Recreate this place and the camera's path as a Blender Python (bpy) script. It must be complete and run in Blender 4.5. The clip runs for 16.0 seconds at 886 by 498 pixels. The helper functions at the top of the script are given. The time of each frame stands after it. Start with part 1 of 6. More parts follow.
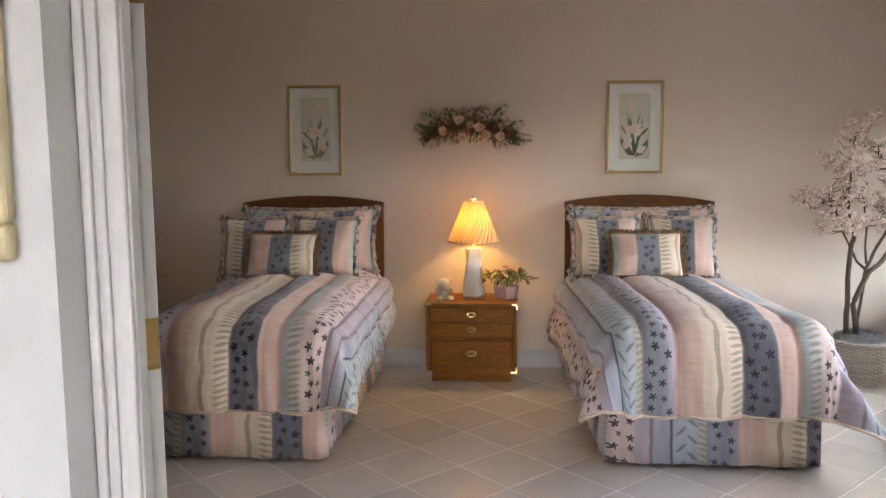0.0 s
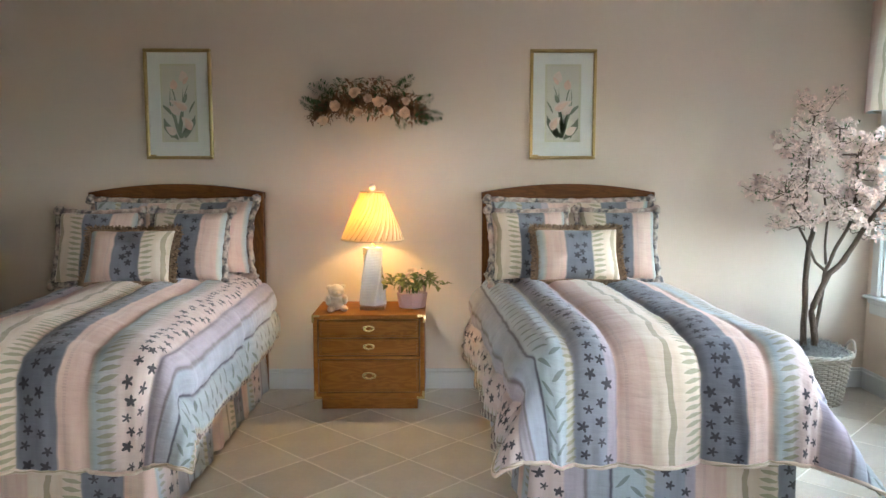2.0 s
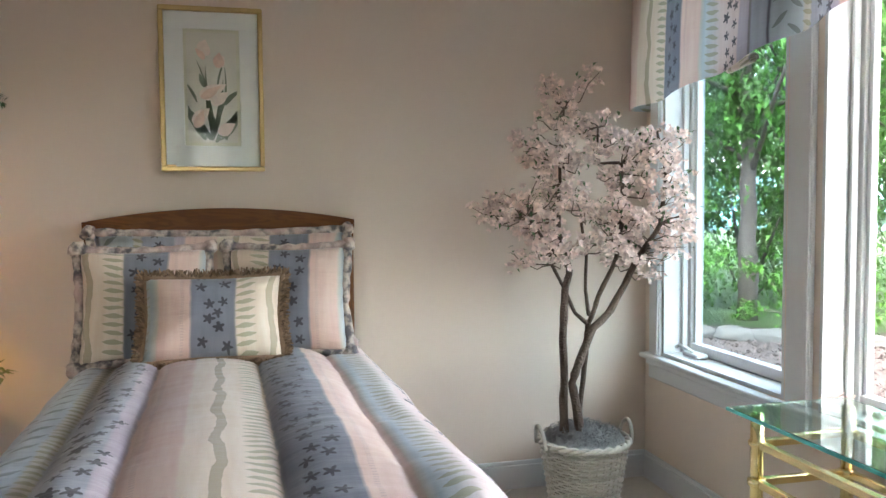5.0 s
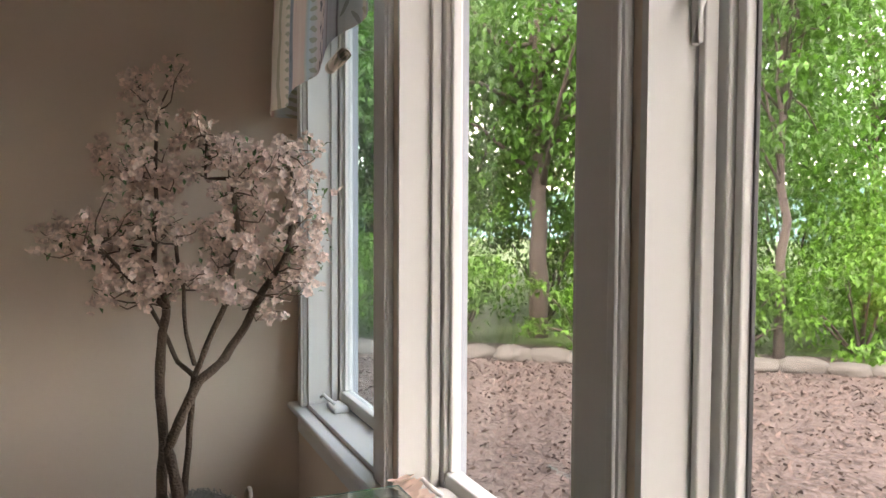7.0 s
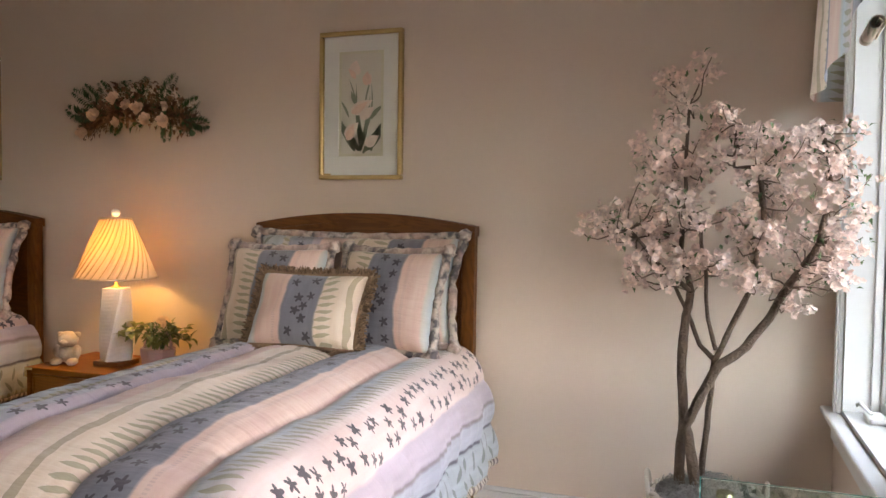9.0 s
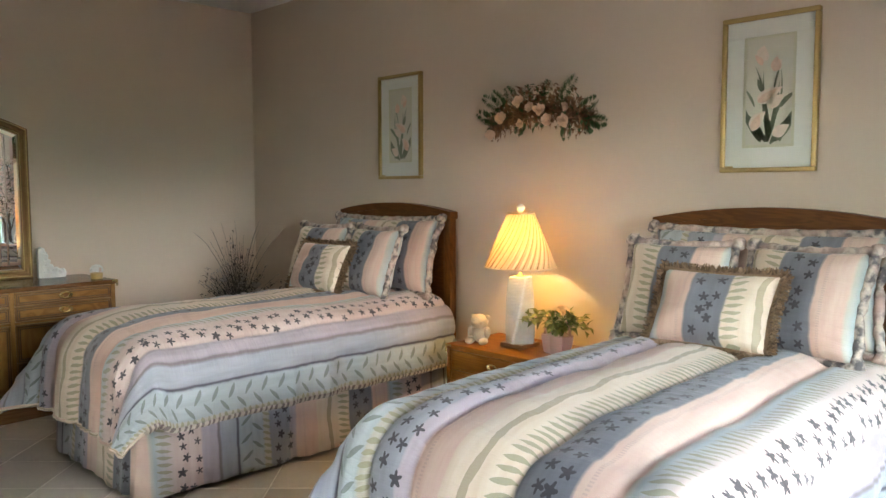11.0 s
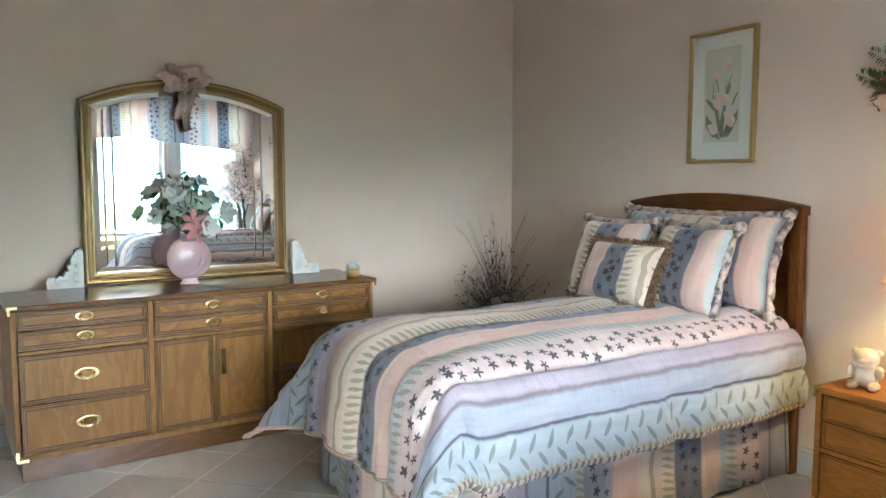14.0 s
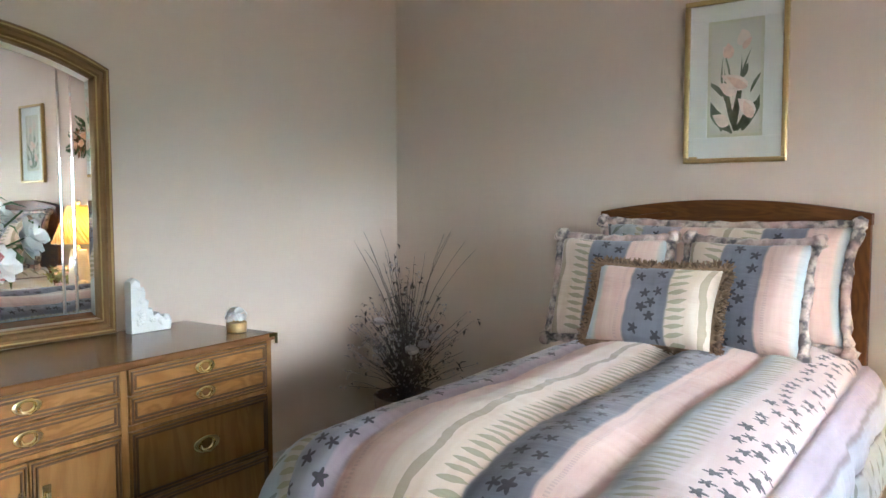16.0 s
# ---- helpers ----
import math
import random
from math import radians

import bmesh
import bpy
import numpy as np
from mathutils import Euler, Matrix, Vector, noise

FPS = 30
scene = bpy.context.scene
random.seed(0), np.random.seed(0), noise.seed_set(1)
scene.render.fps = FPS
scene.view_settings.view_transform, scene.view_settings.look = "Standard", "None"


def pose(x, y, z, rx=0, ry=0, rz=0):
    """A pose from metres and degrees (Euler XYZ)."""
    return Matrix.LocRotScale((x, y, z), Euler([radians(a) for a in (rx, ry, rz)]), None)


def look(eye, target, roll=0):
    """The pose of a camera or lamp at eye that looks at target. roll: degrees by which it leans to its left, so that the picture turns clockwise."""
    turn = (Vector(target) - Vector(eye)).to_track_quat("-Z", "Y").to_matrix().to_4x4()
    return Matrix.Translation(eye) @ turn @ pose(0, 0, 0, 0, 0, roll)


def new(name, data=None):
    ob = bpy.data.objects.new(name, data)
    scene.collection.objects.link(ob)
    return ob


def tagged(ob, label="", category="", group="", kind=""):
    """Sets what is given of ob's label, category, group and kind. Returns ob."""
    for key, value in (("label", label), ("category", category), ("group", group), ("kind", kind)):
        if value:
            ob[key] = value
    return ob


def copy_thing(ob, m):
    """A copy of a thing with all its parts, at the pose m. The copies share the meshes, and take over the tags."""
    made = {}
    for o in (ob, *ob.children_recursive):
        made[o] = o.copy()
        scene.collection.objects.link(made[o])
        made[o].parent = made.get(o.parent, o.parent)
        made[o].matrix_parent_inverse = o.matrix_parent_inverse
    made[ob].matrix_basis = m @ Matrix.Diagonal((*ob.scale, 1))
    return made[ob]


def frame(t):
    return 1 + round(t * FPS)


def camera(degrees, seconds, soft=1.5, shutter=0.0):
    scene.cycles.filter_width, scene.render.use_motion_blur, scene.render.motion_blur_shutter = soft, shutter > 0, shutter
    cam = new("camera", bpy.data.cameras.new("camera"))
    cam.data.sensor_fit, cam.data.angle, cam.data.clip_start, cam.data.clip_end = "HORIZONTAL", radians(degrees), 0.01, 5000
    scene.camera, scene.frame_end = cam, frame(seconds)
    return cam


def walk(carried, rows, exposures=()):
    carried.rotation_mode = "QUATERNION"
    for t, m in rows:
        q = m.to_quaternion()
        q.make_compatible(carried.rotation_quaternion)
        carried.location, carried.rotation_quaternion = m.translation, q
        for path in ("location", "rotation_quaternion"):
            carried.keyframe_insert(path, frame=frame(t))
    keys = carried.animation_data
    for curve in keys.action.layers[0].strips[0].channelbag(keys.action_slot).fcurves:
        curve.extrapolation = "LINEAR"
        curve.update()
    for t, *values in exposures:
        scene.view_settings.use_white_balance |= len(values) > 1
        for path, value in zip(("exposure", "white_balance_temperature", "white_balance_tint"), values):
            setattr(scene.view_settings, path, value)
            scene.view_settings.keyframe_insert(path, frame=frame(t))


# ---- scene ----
cam = camera(60.1, 16.0)
PATH = [
    (0, (0.544, -5.625, 1.506), (0.385, -3.643, 1.286), -0.4),
    (0.5, (0.587, -5.374, 1.518), (0.531, -3.388, 1.283), -0.2),
    (1, (0.631, -5.134, 1.519), (0.627, -3.149, 1.277), -0.1),
    (1.5, (0.681, -4.91, 1.449), (0.699, -2.923, 1.224), -0.0),
    (2, (0.695, -4.708, 1.398), (0.716, -2.72, 1.179), -0.0),
    (2.5, (0.716, -4.475, 1.365), (0.738, -2.485, 1.164), -0.1),
    (3, (0.766, -4.205, 1.365), (0.808, -2.215, 1.166), -0.1),
    (3.5, (0.917, -3.92, 1.308), (1.006, -1.929, 1.139), -0.2),
    (4, (1.086, -3.679, 1.289), (1.26, -1.692, 1.138), -0.3),
    (4.5, (1.352, -3.465, 1.276), (1.64, -1.491, 1.141), -0.4),
    (5, (1.642, -3.261, 1.278), (2.107, -1.319, 1.169), -0.5),
    (5.2, (1.764, -3.199, 1.266), (2.311, -1.278, 1.17), -0.5),
    (7.3, (2.802, -2.993, 1.344), (3.595, -1.16, 1.251), 0.3),
    (7.5, (2.835, -2.979, 1.322), (3.478, -1.087, 1.246), 0.1),
    (8, (2.893, -2.988, 1.291), (3.053, -0.995, 1.23), 0.4),
    (8.5, (2.932, -3.046, 1.28), (2.641, -1.068, 1.204), 0.6),
    (9, (2.93, -3.132, 1.277), (2.283, -1.242, 1.189), 0.8),
    (9.5, (2.903, -3.178, 1.269), (1.994, -1.399, 1.163), 0.8),
    (10, (2.81, -3.256, 1.367), (1.739, -1.576, 1.187), 0.8),
    (10.2, (2.818, -3.26, 1.354), (1.665, -1.636, 1.179), 0.4),
    (12.3, (2.641, -3.282, 1.356), (1.015, -2.133, 1.171), 0.1),
    (12.5, (2.586, -3.28, 1.358), (0.939, -2.16, 1.17), 0.0),
    (13, (2.389, -3.255, 1.352), (0.702, -2.198, 1.165), 0.0),
    (13.5, (2.13, -3.21, 1.346), (0.415, -2.198, 1.156), 0.1),
    (14, (1.748, -3.192, 1.351), (0.042, -2.165, 1.168), 0.1),
    (14.5, (1.354, -3.181, 1.339), (-0.318, -2.097, 1.164), 0.2),
    (15, (0.916, -3.186, 1.29), (-0.665, -1.969, 1.14), 0.2),
    (15.5, (0.473, -3.201, 1.292), (-0.948, -1.801, 1.15), 0.1),
    (16, (0.059, -3.197, 1.286), (-1.129, -1.593, 1.156), -0.1),
]
walk(cam, [(t, look(eye, target, roll)) for t, eye, target, roll in PATH],
     exposures=[(0, 4.4, 7100, 20), (0.8, 4.7, 6800, 12), (1.6, 4.75, 6500, 8), (3.5, 4.68, 6400, 7), (4.5, 4.45, 6500, 8), (5.2, 4.1, 6900, 12), (7.3, 3.0, 8400, 26), (8.2, 3.3, 8500, 42),
                (9.0, 4.0, 7900, 24), (9.6, 4.4, 7400, 8), (10.2, 4.5, 7300, 8), (12.3, 4.85, 6500, 5), (13.5, 5.15, 6200, 4), (14.5, 5.4, 5800, 5), (15.2, 5.5, 5850, 8), (16, 5.6, 5900, 9)])

# ---- light ----
LAMP_W = 0.36
world = bpy.data.worlds.new("sky")
scene.world = world
world.use_nodes = True
_nt = world.node_tree
_nt.nodes.clear()
_out = _nt.nodes.new("ShaderNodeOutputWorld")
_bg = _nt.nodes.new("ShaderNodeBackground")
_sky = _nt.nodes.new("ShaderNodeTexSky")
_sky.sky_type, _sky.sun_disc = "NISHITA", False
_sky.sun_elevation, _sky.sun_rotation = radians(55), radians(215)
_mix = _nt.nodes.new("ShaderNodeMix")
_mix.data_type = "RGBA"
_cl = _nt.nodes.new("ShaderNodeTexNoise")
_cl.inputs["Scale"].default_value, _cl.inputs["Detail"].default_value = 3.0, 6.0
_tc = _nt.nodes.new("ShaderNodeTexCoord")
_rp = _nt.nodes.new("ShaderNodeValToRGB")
_rp.color_ramp.elements[0].position, _rp.color_ramp.elements[1].position = 0.42, 0.62
_nt.links.new(_tc.outputs["Generated"], _cl.inputs["Vector"])
_nt.links.new(_cl.outputs["Fac"], _rp.inputs["Fac"])
_nt.links.new(_rp.outputs["Color"], _mix.inputs["Factor"])
_nt.links.new(_sky.outputs["Color"], _mix.inputs[6])
_mix.inputs[7].default_value = (12.0, 12.3, 12.8, 1)
_nt.links.new(_mix.outputs[2], _bg.inputs["Color"])
_nt.links.new(_bg.outputs["Background"], _out.inputs["Surface"])
_bg.inputs["Strength"].default_value = 0.15

_sun = bpy.data.lights.new("sun", "SUN")
_sun.energy, _sun.angle, _sun.color = 0.6, radians(12), (1, 0.95, 0.88)
new("sun", _sun).matrix_world = look((-20, -14, 36), (0, 0, 0))


# ---- node helpers ----
class E:
    """A node socket with arithmetic."""

    def __init__(self, nt, sock):
        self.nt, self.sock = nt, sock

    def m(self, op, *args):
        n = self.nt.nodes.new("ShaderNodeMath")
        n.operation = op
        for i, a in enumerate((self, *args)):
            if isinstance(a, E):
                self.nt.links.new(a.sock, n.inputs[i])
            else:
                n.inputs[i].default_value = a
        return E(self.nt, n.outputs[0])

    def __add__(self, o): return self.m("ADD", o)
    def __sub__(self, o): return self.m("SUBTRACT", o)
    def __mul__(self, o): return self.m("MULTIPLY", o)
    def __truediv__(self, o): return self.m("DIVIDE", o)
    def lt(self, o): return self.m("LESS_THAN", o)
    def gt(self, o): return self.m("GREATER_THAN", o)
    def floor(self): return self.m("FLOOR")
    def fract(self): return self.m("FRACT")
    def abs(self): return self.m("ABSOLUTE")
    def sin(self): return self.m("SINE")
    def cos(self): return self.m("COSINE")
    def sqrt(self): return self.m("SQRT")
    def atan2(self, o): return self.m("ARCTAN2", o)


def base_mat(name):
    ma = bpy.data.materials.new(name)
    ma.use_nodes = True
    nt = ma.node_tree
    b = nt.nodes["Principled BSDF"]
    return ma, nt, b


def noise_tex(nt, scale, detail=4, coord="Object", stretch=(1, 1, 1)):
    tc = nt.nodes.new("ShaderNodeTexCoord")
    mp = nt.nodes.new("ShaderNodeMapping")
    mp.inputs["Scale"].default_value = stretch
    n = nt.nodes.new("ShaderNodeTexNoise")
    n.inputs["Scale"].default_value, n.inputs["Detail"].default_value = scale, detail
    nt.links.new(tc.outputs[coord], mp.inputs["Vector"])
    nt.links.new(mp.outputs["Vector"], n.inputs["Vector"])
    return n


def mixc(nt, fac, a, b, blend="MIX"):
    n = nt.nodes.new("ShaderNodeMix")
    n.data_type, n.blend_type = "RGBA", blend
    for i, x in ((0, fac), (6, a), (7, b)):
        if isinstance(x, E):
            nt.links.new(x.sock, n.inputs[i])
        elif hasattr(x, "is_output"):
            nt.links.new(x, n.inputs[i])
        elif i == 0:
            n.inputs[i].default_value = x
        else:
            n.inputs[i].default_value = (*x[:3], 1)
    return n.outputs[2]


def bump(nt, b, height, strength, distance):
    n = nt.nodes.new("ShaderNodeBump")
    n.inputs["Strength"].default_value, n.inputs["Distance"].default_value = strength, distance
    nt.links.new(height.sock if isinstance(height, E) else height, n.inputs["Height"])
    nt.links.new(n.outputs["Normal"], b.inputs["Normal"])


def paint(name, c, rough=0.6, metal=0.0, var=0.12, big=3.0, fine=80.0, bumps=0.1, dist=0.002, rnd=0.0, spec=0.5, sheen=0.0):
    """A surface of one colour that varies at two scales."""
    ma, nt, b = base_mat(name)
    n1, n2 = noise_tex(nt, big), noise_tex(nt, fine, 3)
    f = E(nt, n1.outputs["Fac"]) * 0.65 + E(nt, n2.outputs["Fac"]) * 0.35
    if rnd:
        oi = nt.nodes.new("ShaderNodeObjectInfo")
        ge = nt.nodes.new("ShaderNodeNewGeometry")
        r = (E(nt, oi.outputs["Random"]) + E(nt, ge.outputs["Random Per Island"])).fract()
        f = f + (r - 0.5) * rnd
    col = mixc(nt, f, [x * (1 - var) for x in c], [min(1, x * (1 + var)) for x in c])
    nt.links.new(col, b.inputs["Base Color"])
    b.inputs["Roughness"].default_value, b.inputs["Metallic"].default_value = rough, metal
    b.inputs["Specular IOR Level"].default_value = spec
    b.inputs["Sheen Weight"].default_value = sheen
    if bumps:
        bump(nt, b, n2.outputs["Fac"], bumps, dist)
    return ma


def wood(name, c1, c2, axis=(1, 8, 8), rough=0.5, scale=6.0, spec=0.25):
    ma, nt, b = base_mat(name)
    n1 = noise_tex(nt, scale * 0.45, 3, stretch=axis)
    n1.inputs["Distortion"].default_value = 1.6
    n2 = noise_tex(nt, scale * 9, 3, stretch=[a * a for a in axis])
    f = E(nt, n1.outputs["Fac"])
    rings = ((f * 40.0).sin() * 0.5 + 0.5) * 0.55 + E(nt, n2.outputs["Fac"]) * 0.45
    col = mixc(nt, rings, c1, c2)
    nt.links.new(col, b.inputs["Base Color"])
    b.inputs["Roughness"].default_value = rough
    b.inputs["Specular IOR Level"].default_value = spec
    bump(nt, b, n2.outputs["Fac"], 0.12, 0.001)
    return ma


def rnd1(e, k):
    return ((e * 12.9898 + k).sin() * 43758.5).fract()


def fabric(name, thin=0.0):
    """The printed stripes of the bedding; u and v of the cloth in metres."""
    ma, nt, b = base_mat(name)
    uv = nt.nodes.new("ShaderNodeUVMap")
    sep = nt.nodes.new("ShaderNodeSeparateXYZ")
    nt.links.new(uv.outputs["UV"], sep.inputs[0])
    u, v = E(nt, sep.outputs[0]), E(nt, sep.outputs[1])
    wob = nt.nodes.new("ShaderNodeTexNoise")
    wob.inputs["Scale"].default_value, wob.inputs["Detail"].default_value = 14.0, 3.0
    nt.links.new(uv.outputs["UV"], wob.inputs["Vector"])
    wn = E(nt, wob.outputs["Fac"])
    PER = 1.34
    s = ((u + 0.79 + (wn - 0.5) * 0.014) / PER).fract() * PER
    ramp = nt.nodes.new("ShaderNodeValToRGB")
    cr = ramp.color_ramp
    pink, pinkf = (0.88, 0.625, 0.52), (0.83, 0.66, 0.61)
    cream, slate, mauve = (0.91, 0.755, 0.60), (0.235, 0.246, 0.285), (0.375, 0.39, 0.44)
    teal, grey, vine = (0.56, 0.66, 0.68), (0.40, 0.42, 0.50), (0.53, 0.60, 0.63)
    bands = [(0.0, pinkf), (0.115, (0.58, 0.51, 0.57)), (0.19, (0.30, 0.26, 0.27)), (0.205, (0.50, 0.53, 0.60)), (0.29, (0.14, 0.13, 0.17)), (0.302, vine),
             (0.43, (0.66, 0.62, 0.52)), (0.46, mauve), (0.58, (0.55, 0.47, 0.52)), (0.62, pink), (0.74, cream),
             (0.94, slate), (1.095, pink), (1.205, (0.72, 0.66, 0.56)), (1.225, teal), (1.325, pinkf)]
    bands = [(p, tuple(x * 0.78 for x in c)) for p, c in bands]
    el = cr.elements
    el[0].position, el[0].color = 0.0, (*bands[0][1], 1)
    el[1].position, el[1].color = 1.0, (*bands[0][1], 1)
    prev = bands[0][1]
    for i, (p, c) in enumerate(bands[1:]):
        if i < 13:
            e0 = el.new((p - 0.004) / PER)
            e0.color = (*prev, 1)
        e1 = el.new((p + 0.003) / PER)
        e1.color = (*c, 1)
        prev = c
    nt.links.new((s / PER).sock, ramp.inputs["Fac"])
    wash = nt.nodes.new("ShaderNodeTexNoise")
    mp = nt.nodes.new("ShaderNodeMapping")
    mp.inputs["Scale"].default_value = (30, 4, 1)
    nt.links.new(uv.outputs["UV"], mp.inputs["Vector"])
    nt.links.new(mp.outputs["Vector"], wash.inputs["Vector"])
    wash.inputs["Scale"].default_value, wash.inputs["Detail"].default_value = 1.0, 5.0
    col = mixc(nt, 0.3, ramp.outputs["Color"], wash.outputs["Fac"], "OVERLAY")
    # centre of the flowered stripe at hand
    fc = s.lt(0.3) * 0.055 + s.gt(0.3) * s.lt(0.79) * 0.54 + s.gt(0.79) * s.lt(1.26) * 1.018 + s.gt(1.26) * 1.395
    inband = (s.lt(0.115) + s.gt(0.465) * s.lt(0.615) + s.gt(0.945) * s.lt(1.09) + s.gt(1.325)).m("MINIMUM", 1.0)
    flowers = None
    for cell, k, off in ((0.058, 1.7, -0.03), (0.066, 5.1, 0.026)):
        cv = v / cell + k
        i = cv.floor()
        r1, r2 = rnd1(i, k), rnd1(i, k + 3.3)
        du = s - fc - off - (r1 - 0.5) * 0.04
        dv = (cv - i - 0.5 - (r2 - 0.5) * 0.35) * cell
        r = (du * du + dv * dv).sqrt()
        th = dv.atan2(du) * 5.0 + r1 * 40.0
        hit = r.lt((th.cos() * 0.30 + 0.68 + (wn - 0.5) * 1.3) * 0.0205)
        flowers = hit if flowers is None else flowers.m("MAXIMUM", hit)
    col = mixc(nt, flowers * inband * 0.95, col, (0.05, 0.045, 0.055))
    # rows of fern leaves
    tcn = s.lt(0.71) * 0.445 + s.gt(0.71) * s.lt(1.06) * 0.905 + s.gt(1.06) * 1.275
    tw = s.lt(0.71) * 0.022 + s.gt(0.71) * s.lt(1.06) * 0.038 + s.gt(1.06) * 0.04
    d = (s - tcn) / tw
    leafw = (d * d * -1.0 + 1.0) * 0.27
    tick = ((v / 0.031 + d * 0.25 + wn * 0.6).fract() - 0.5).abs().lt(leafw)
    col = mixc(nt, tick * 0.72, col, (0.29, 0.28, 0.16))
    # wavy tan line
    wave = (s - 0.815 - (v * 26.0).sin() * 0.006 - (wn - 0.5) * 0.04).abs().lt(0.012)
    col = mixc(nt, wave * 0.85, col, (0.38, 0.31, 0.20))
    # vine
    vd = (s - 0.368).abs()
    g = (vd - 0.028) / 0.03
    vine_leaf = ((v / 0.085 + vd * 9.0 + s.gt(0.368) * 0.5).fract() - 0.5).abs().lt((g * g * -1.0 + 1.0) * 0.13)
    col = mixc(nt, vine_leaf * 0.8, col, (0.17, 0.20, 0.18))
    # thin stitched rules beside the pink
    rule = (s - 0.655).abs().lt(0.006) * (v / 0.009).fract().lt(0.5) + (s - 1.122).abs().lt(0.006) * (v / 0.009).fract().lt(0.5)
    col = mixc(nt, rule * 0.35, col, (0.42, 0.30, 0.28))
    nt.links.new(col, b.inputs["Base Color"])
    b.inputs["Roughness"].default_value, b.inputs["Sheen Weight"].default_value = 0.75, 0.25
    b.inputs["Specular IOR Level"].default_value = 0.3
    wv = nt.nodes.new("ShaderNodeTexNoise")
    wv.inputs["Scale"].default_value = 1.0
    wv.inputs["Detail"].default_value = 4.0
    pk = nt.nodes.new("ShaderNodeMapping")
    pk.inputs["Scale"].default_value = (9, 38, 1)
    nt.links.new(uv.outputs["UV"], pk.inputs["Vector"])
    nt.links.new(pk.outputs["Vector"], wv.inputs["Vector"])
    bump(nt, b, wv.outputs["Fac"], 0.42, 0.011)
    if thin:
        tr = nt.nodes.new("ShaderNodeBsdfTranslucent")
        nt.links.new(col, tr.inputs[0])
        mx = nt.nodes.new("ShaderNodeMixShader")
        mx.inputs[0].default_value = thin
        nt.links.new(b.outputs[0], mx.inputs[1])
        nt.links.new(tr.outputs[0], mx.inputs[2])
        nt.links.new(mx.outputs[0], nt.nodes["Material Output"].inputs["Surface"])
    return ma


def glass_mat(name, tint=(1, 1, 1), gloss=0.04, graze=0.28):
    ma, nt, b = base_mat(name)
    nt.nodes.remove(b)
    tr = nt.nodes.new("ShaderNodeBsdfTransparent")
    tr.inputs["Color"].default_value = (*tint, 1)
    gl = nt.nodes.new("ShaderNodeBsdfGlossy")
    gl.inputs["Roughness"].default_value = 0.01
    fr = nt.nodes.new("ShaderNodeLayerWeight")
    fr.inputs["Blend"].default_value = 0.5
    k = E(nt, fr.outputs["Facing"])
    k = k * k * k * k * graze + gloss
    mx = nt.nodes.new("ShaderNodeMixShader")
    nt.links.new(k.sock, mx.inputs[0])
    nt.links.new(tr.outputs[0], mx.inputs[1])
    nt.links.new(gl.outputs[0], mx.inputs[2])
    nt.links.new(mx.outputs[0], nt.nodes["Material Output"].inputs["Surface"])
    return ma


# ---- materials ----
M = {}
M["wall"] = paint("wall_paint", (0.71, 0.595, 0.49), 0.85, var=0.04, big=1.2, fine=220, bumps=0.12, dist=0.001, spec=0.25)
M["white"] = paint("white_trim", (0.64, 0.64, 0.62), 0.42, var=0.03, fine=60, bumps=0.04)
# white outer trim, with its bluish shade put into the base colour
M["reveal"] = paint("shade_grey_outer_trim", (0.30, 0.33, 0.37), 0.6, var=0.08)
M["rubber"] = paint("black_rubber", (0.02, 0.02, 0.022), 0.6, var=0.2)
M["hall"] = paint("hall_paint", (0.66, 0.68, 0.67), 0.85, var=0.03, fine=200, bumps=0.1, dist=0.001)
M["ceil"] = paint("ceiling_paint", (0.90, 0.89, 0.87), 0.9, var=0.02)
M["tile"] = paint("ceramic_tile", (0.72, 0.66, 0.57), 0.15, var=0.16, big=5, fine=40, bumps=0.05, dist=0.001, rnd=0.5)
M["grout"] = paint("grout", (0.80, 0.76, 0.68), 0.9, var=0.1)
M["cherry"] = wood("cherry_wood", (0.10, 0.033, 0.006), (0.18, 0.064, 0.012), (0.6, 4, 4))
M["cherry_v"] = wood("cherry_wood_upright", (0.10, 0.033, 0.006), (0.18, 0.064, 0.012), (4, 4, 0.6))
M["nightstand"] = wood("nightstand_wood", (0.225, 0.078, 0.010), (0.335, 0.130, 0.018), (0.6, 4, 4))
M["oak"] = wood("pecan_wood", (0.25, 0.120, 0.038), (0.36, 0.190, 0.066), (3.2, 3, 0.8), 0.36, 4.0)
M["oak_x"] = wood("pecan_wood_crosscut", (0.225, 0.105, 0.034), (0.39, 0.205, 0.072), (0.9, 3, 3.0), 0.36, 5.0)
M["oak_dark"] = wood("pecan_wood_dark", (0.13, 0.062, 0.026), (0.22, 0.11, 0.048), (0.6, 4, 4), 0.2, 4.0, 0.5)
M["brass"] = paint("brass", (0.84, 0.66, 0.33), 0.2, 1.0, var=0.12, fine=50, bumps=0.05)
M["gilt_dark"] = paint("dark_gilt_wood", (0.30, 0.185, 0.085), 0.3, 0.7, var=0.25, fine=60, bumps=0.15)
M["champagne"] = paint("champagne_gilt", (0.62, 0.54, 0.34), 0.5, 0.25, var=0.15, fine=40)
M["gilt"] = paint("gilt_wood", (0.52, 0.37, 0.16), 0.32, 0.75, var=0.2, fine=60, bumps=0.15)
M["fabric"] = fabric("striped_fabric")
cm, cnt, cb = base_mat("striped_cord")
_uv = cnt.nodes.new("ShaderNodeUVMap")
_sp = cnt.nodes.new("ShaderNodeSeparateXYZ")
cnt.links.new(_uv.outputs["UV"], _sp.inputs[0])
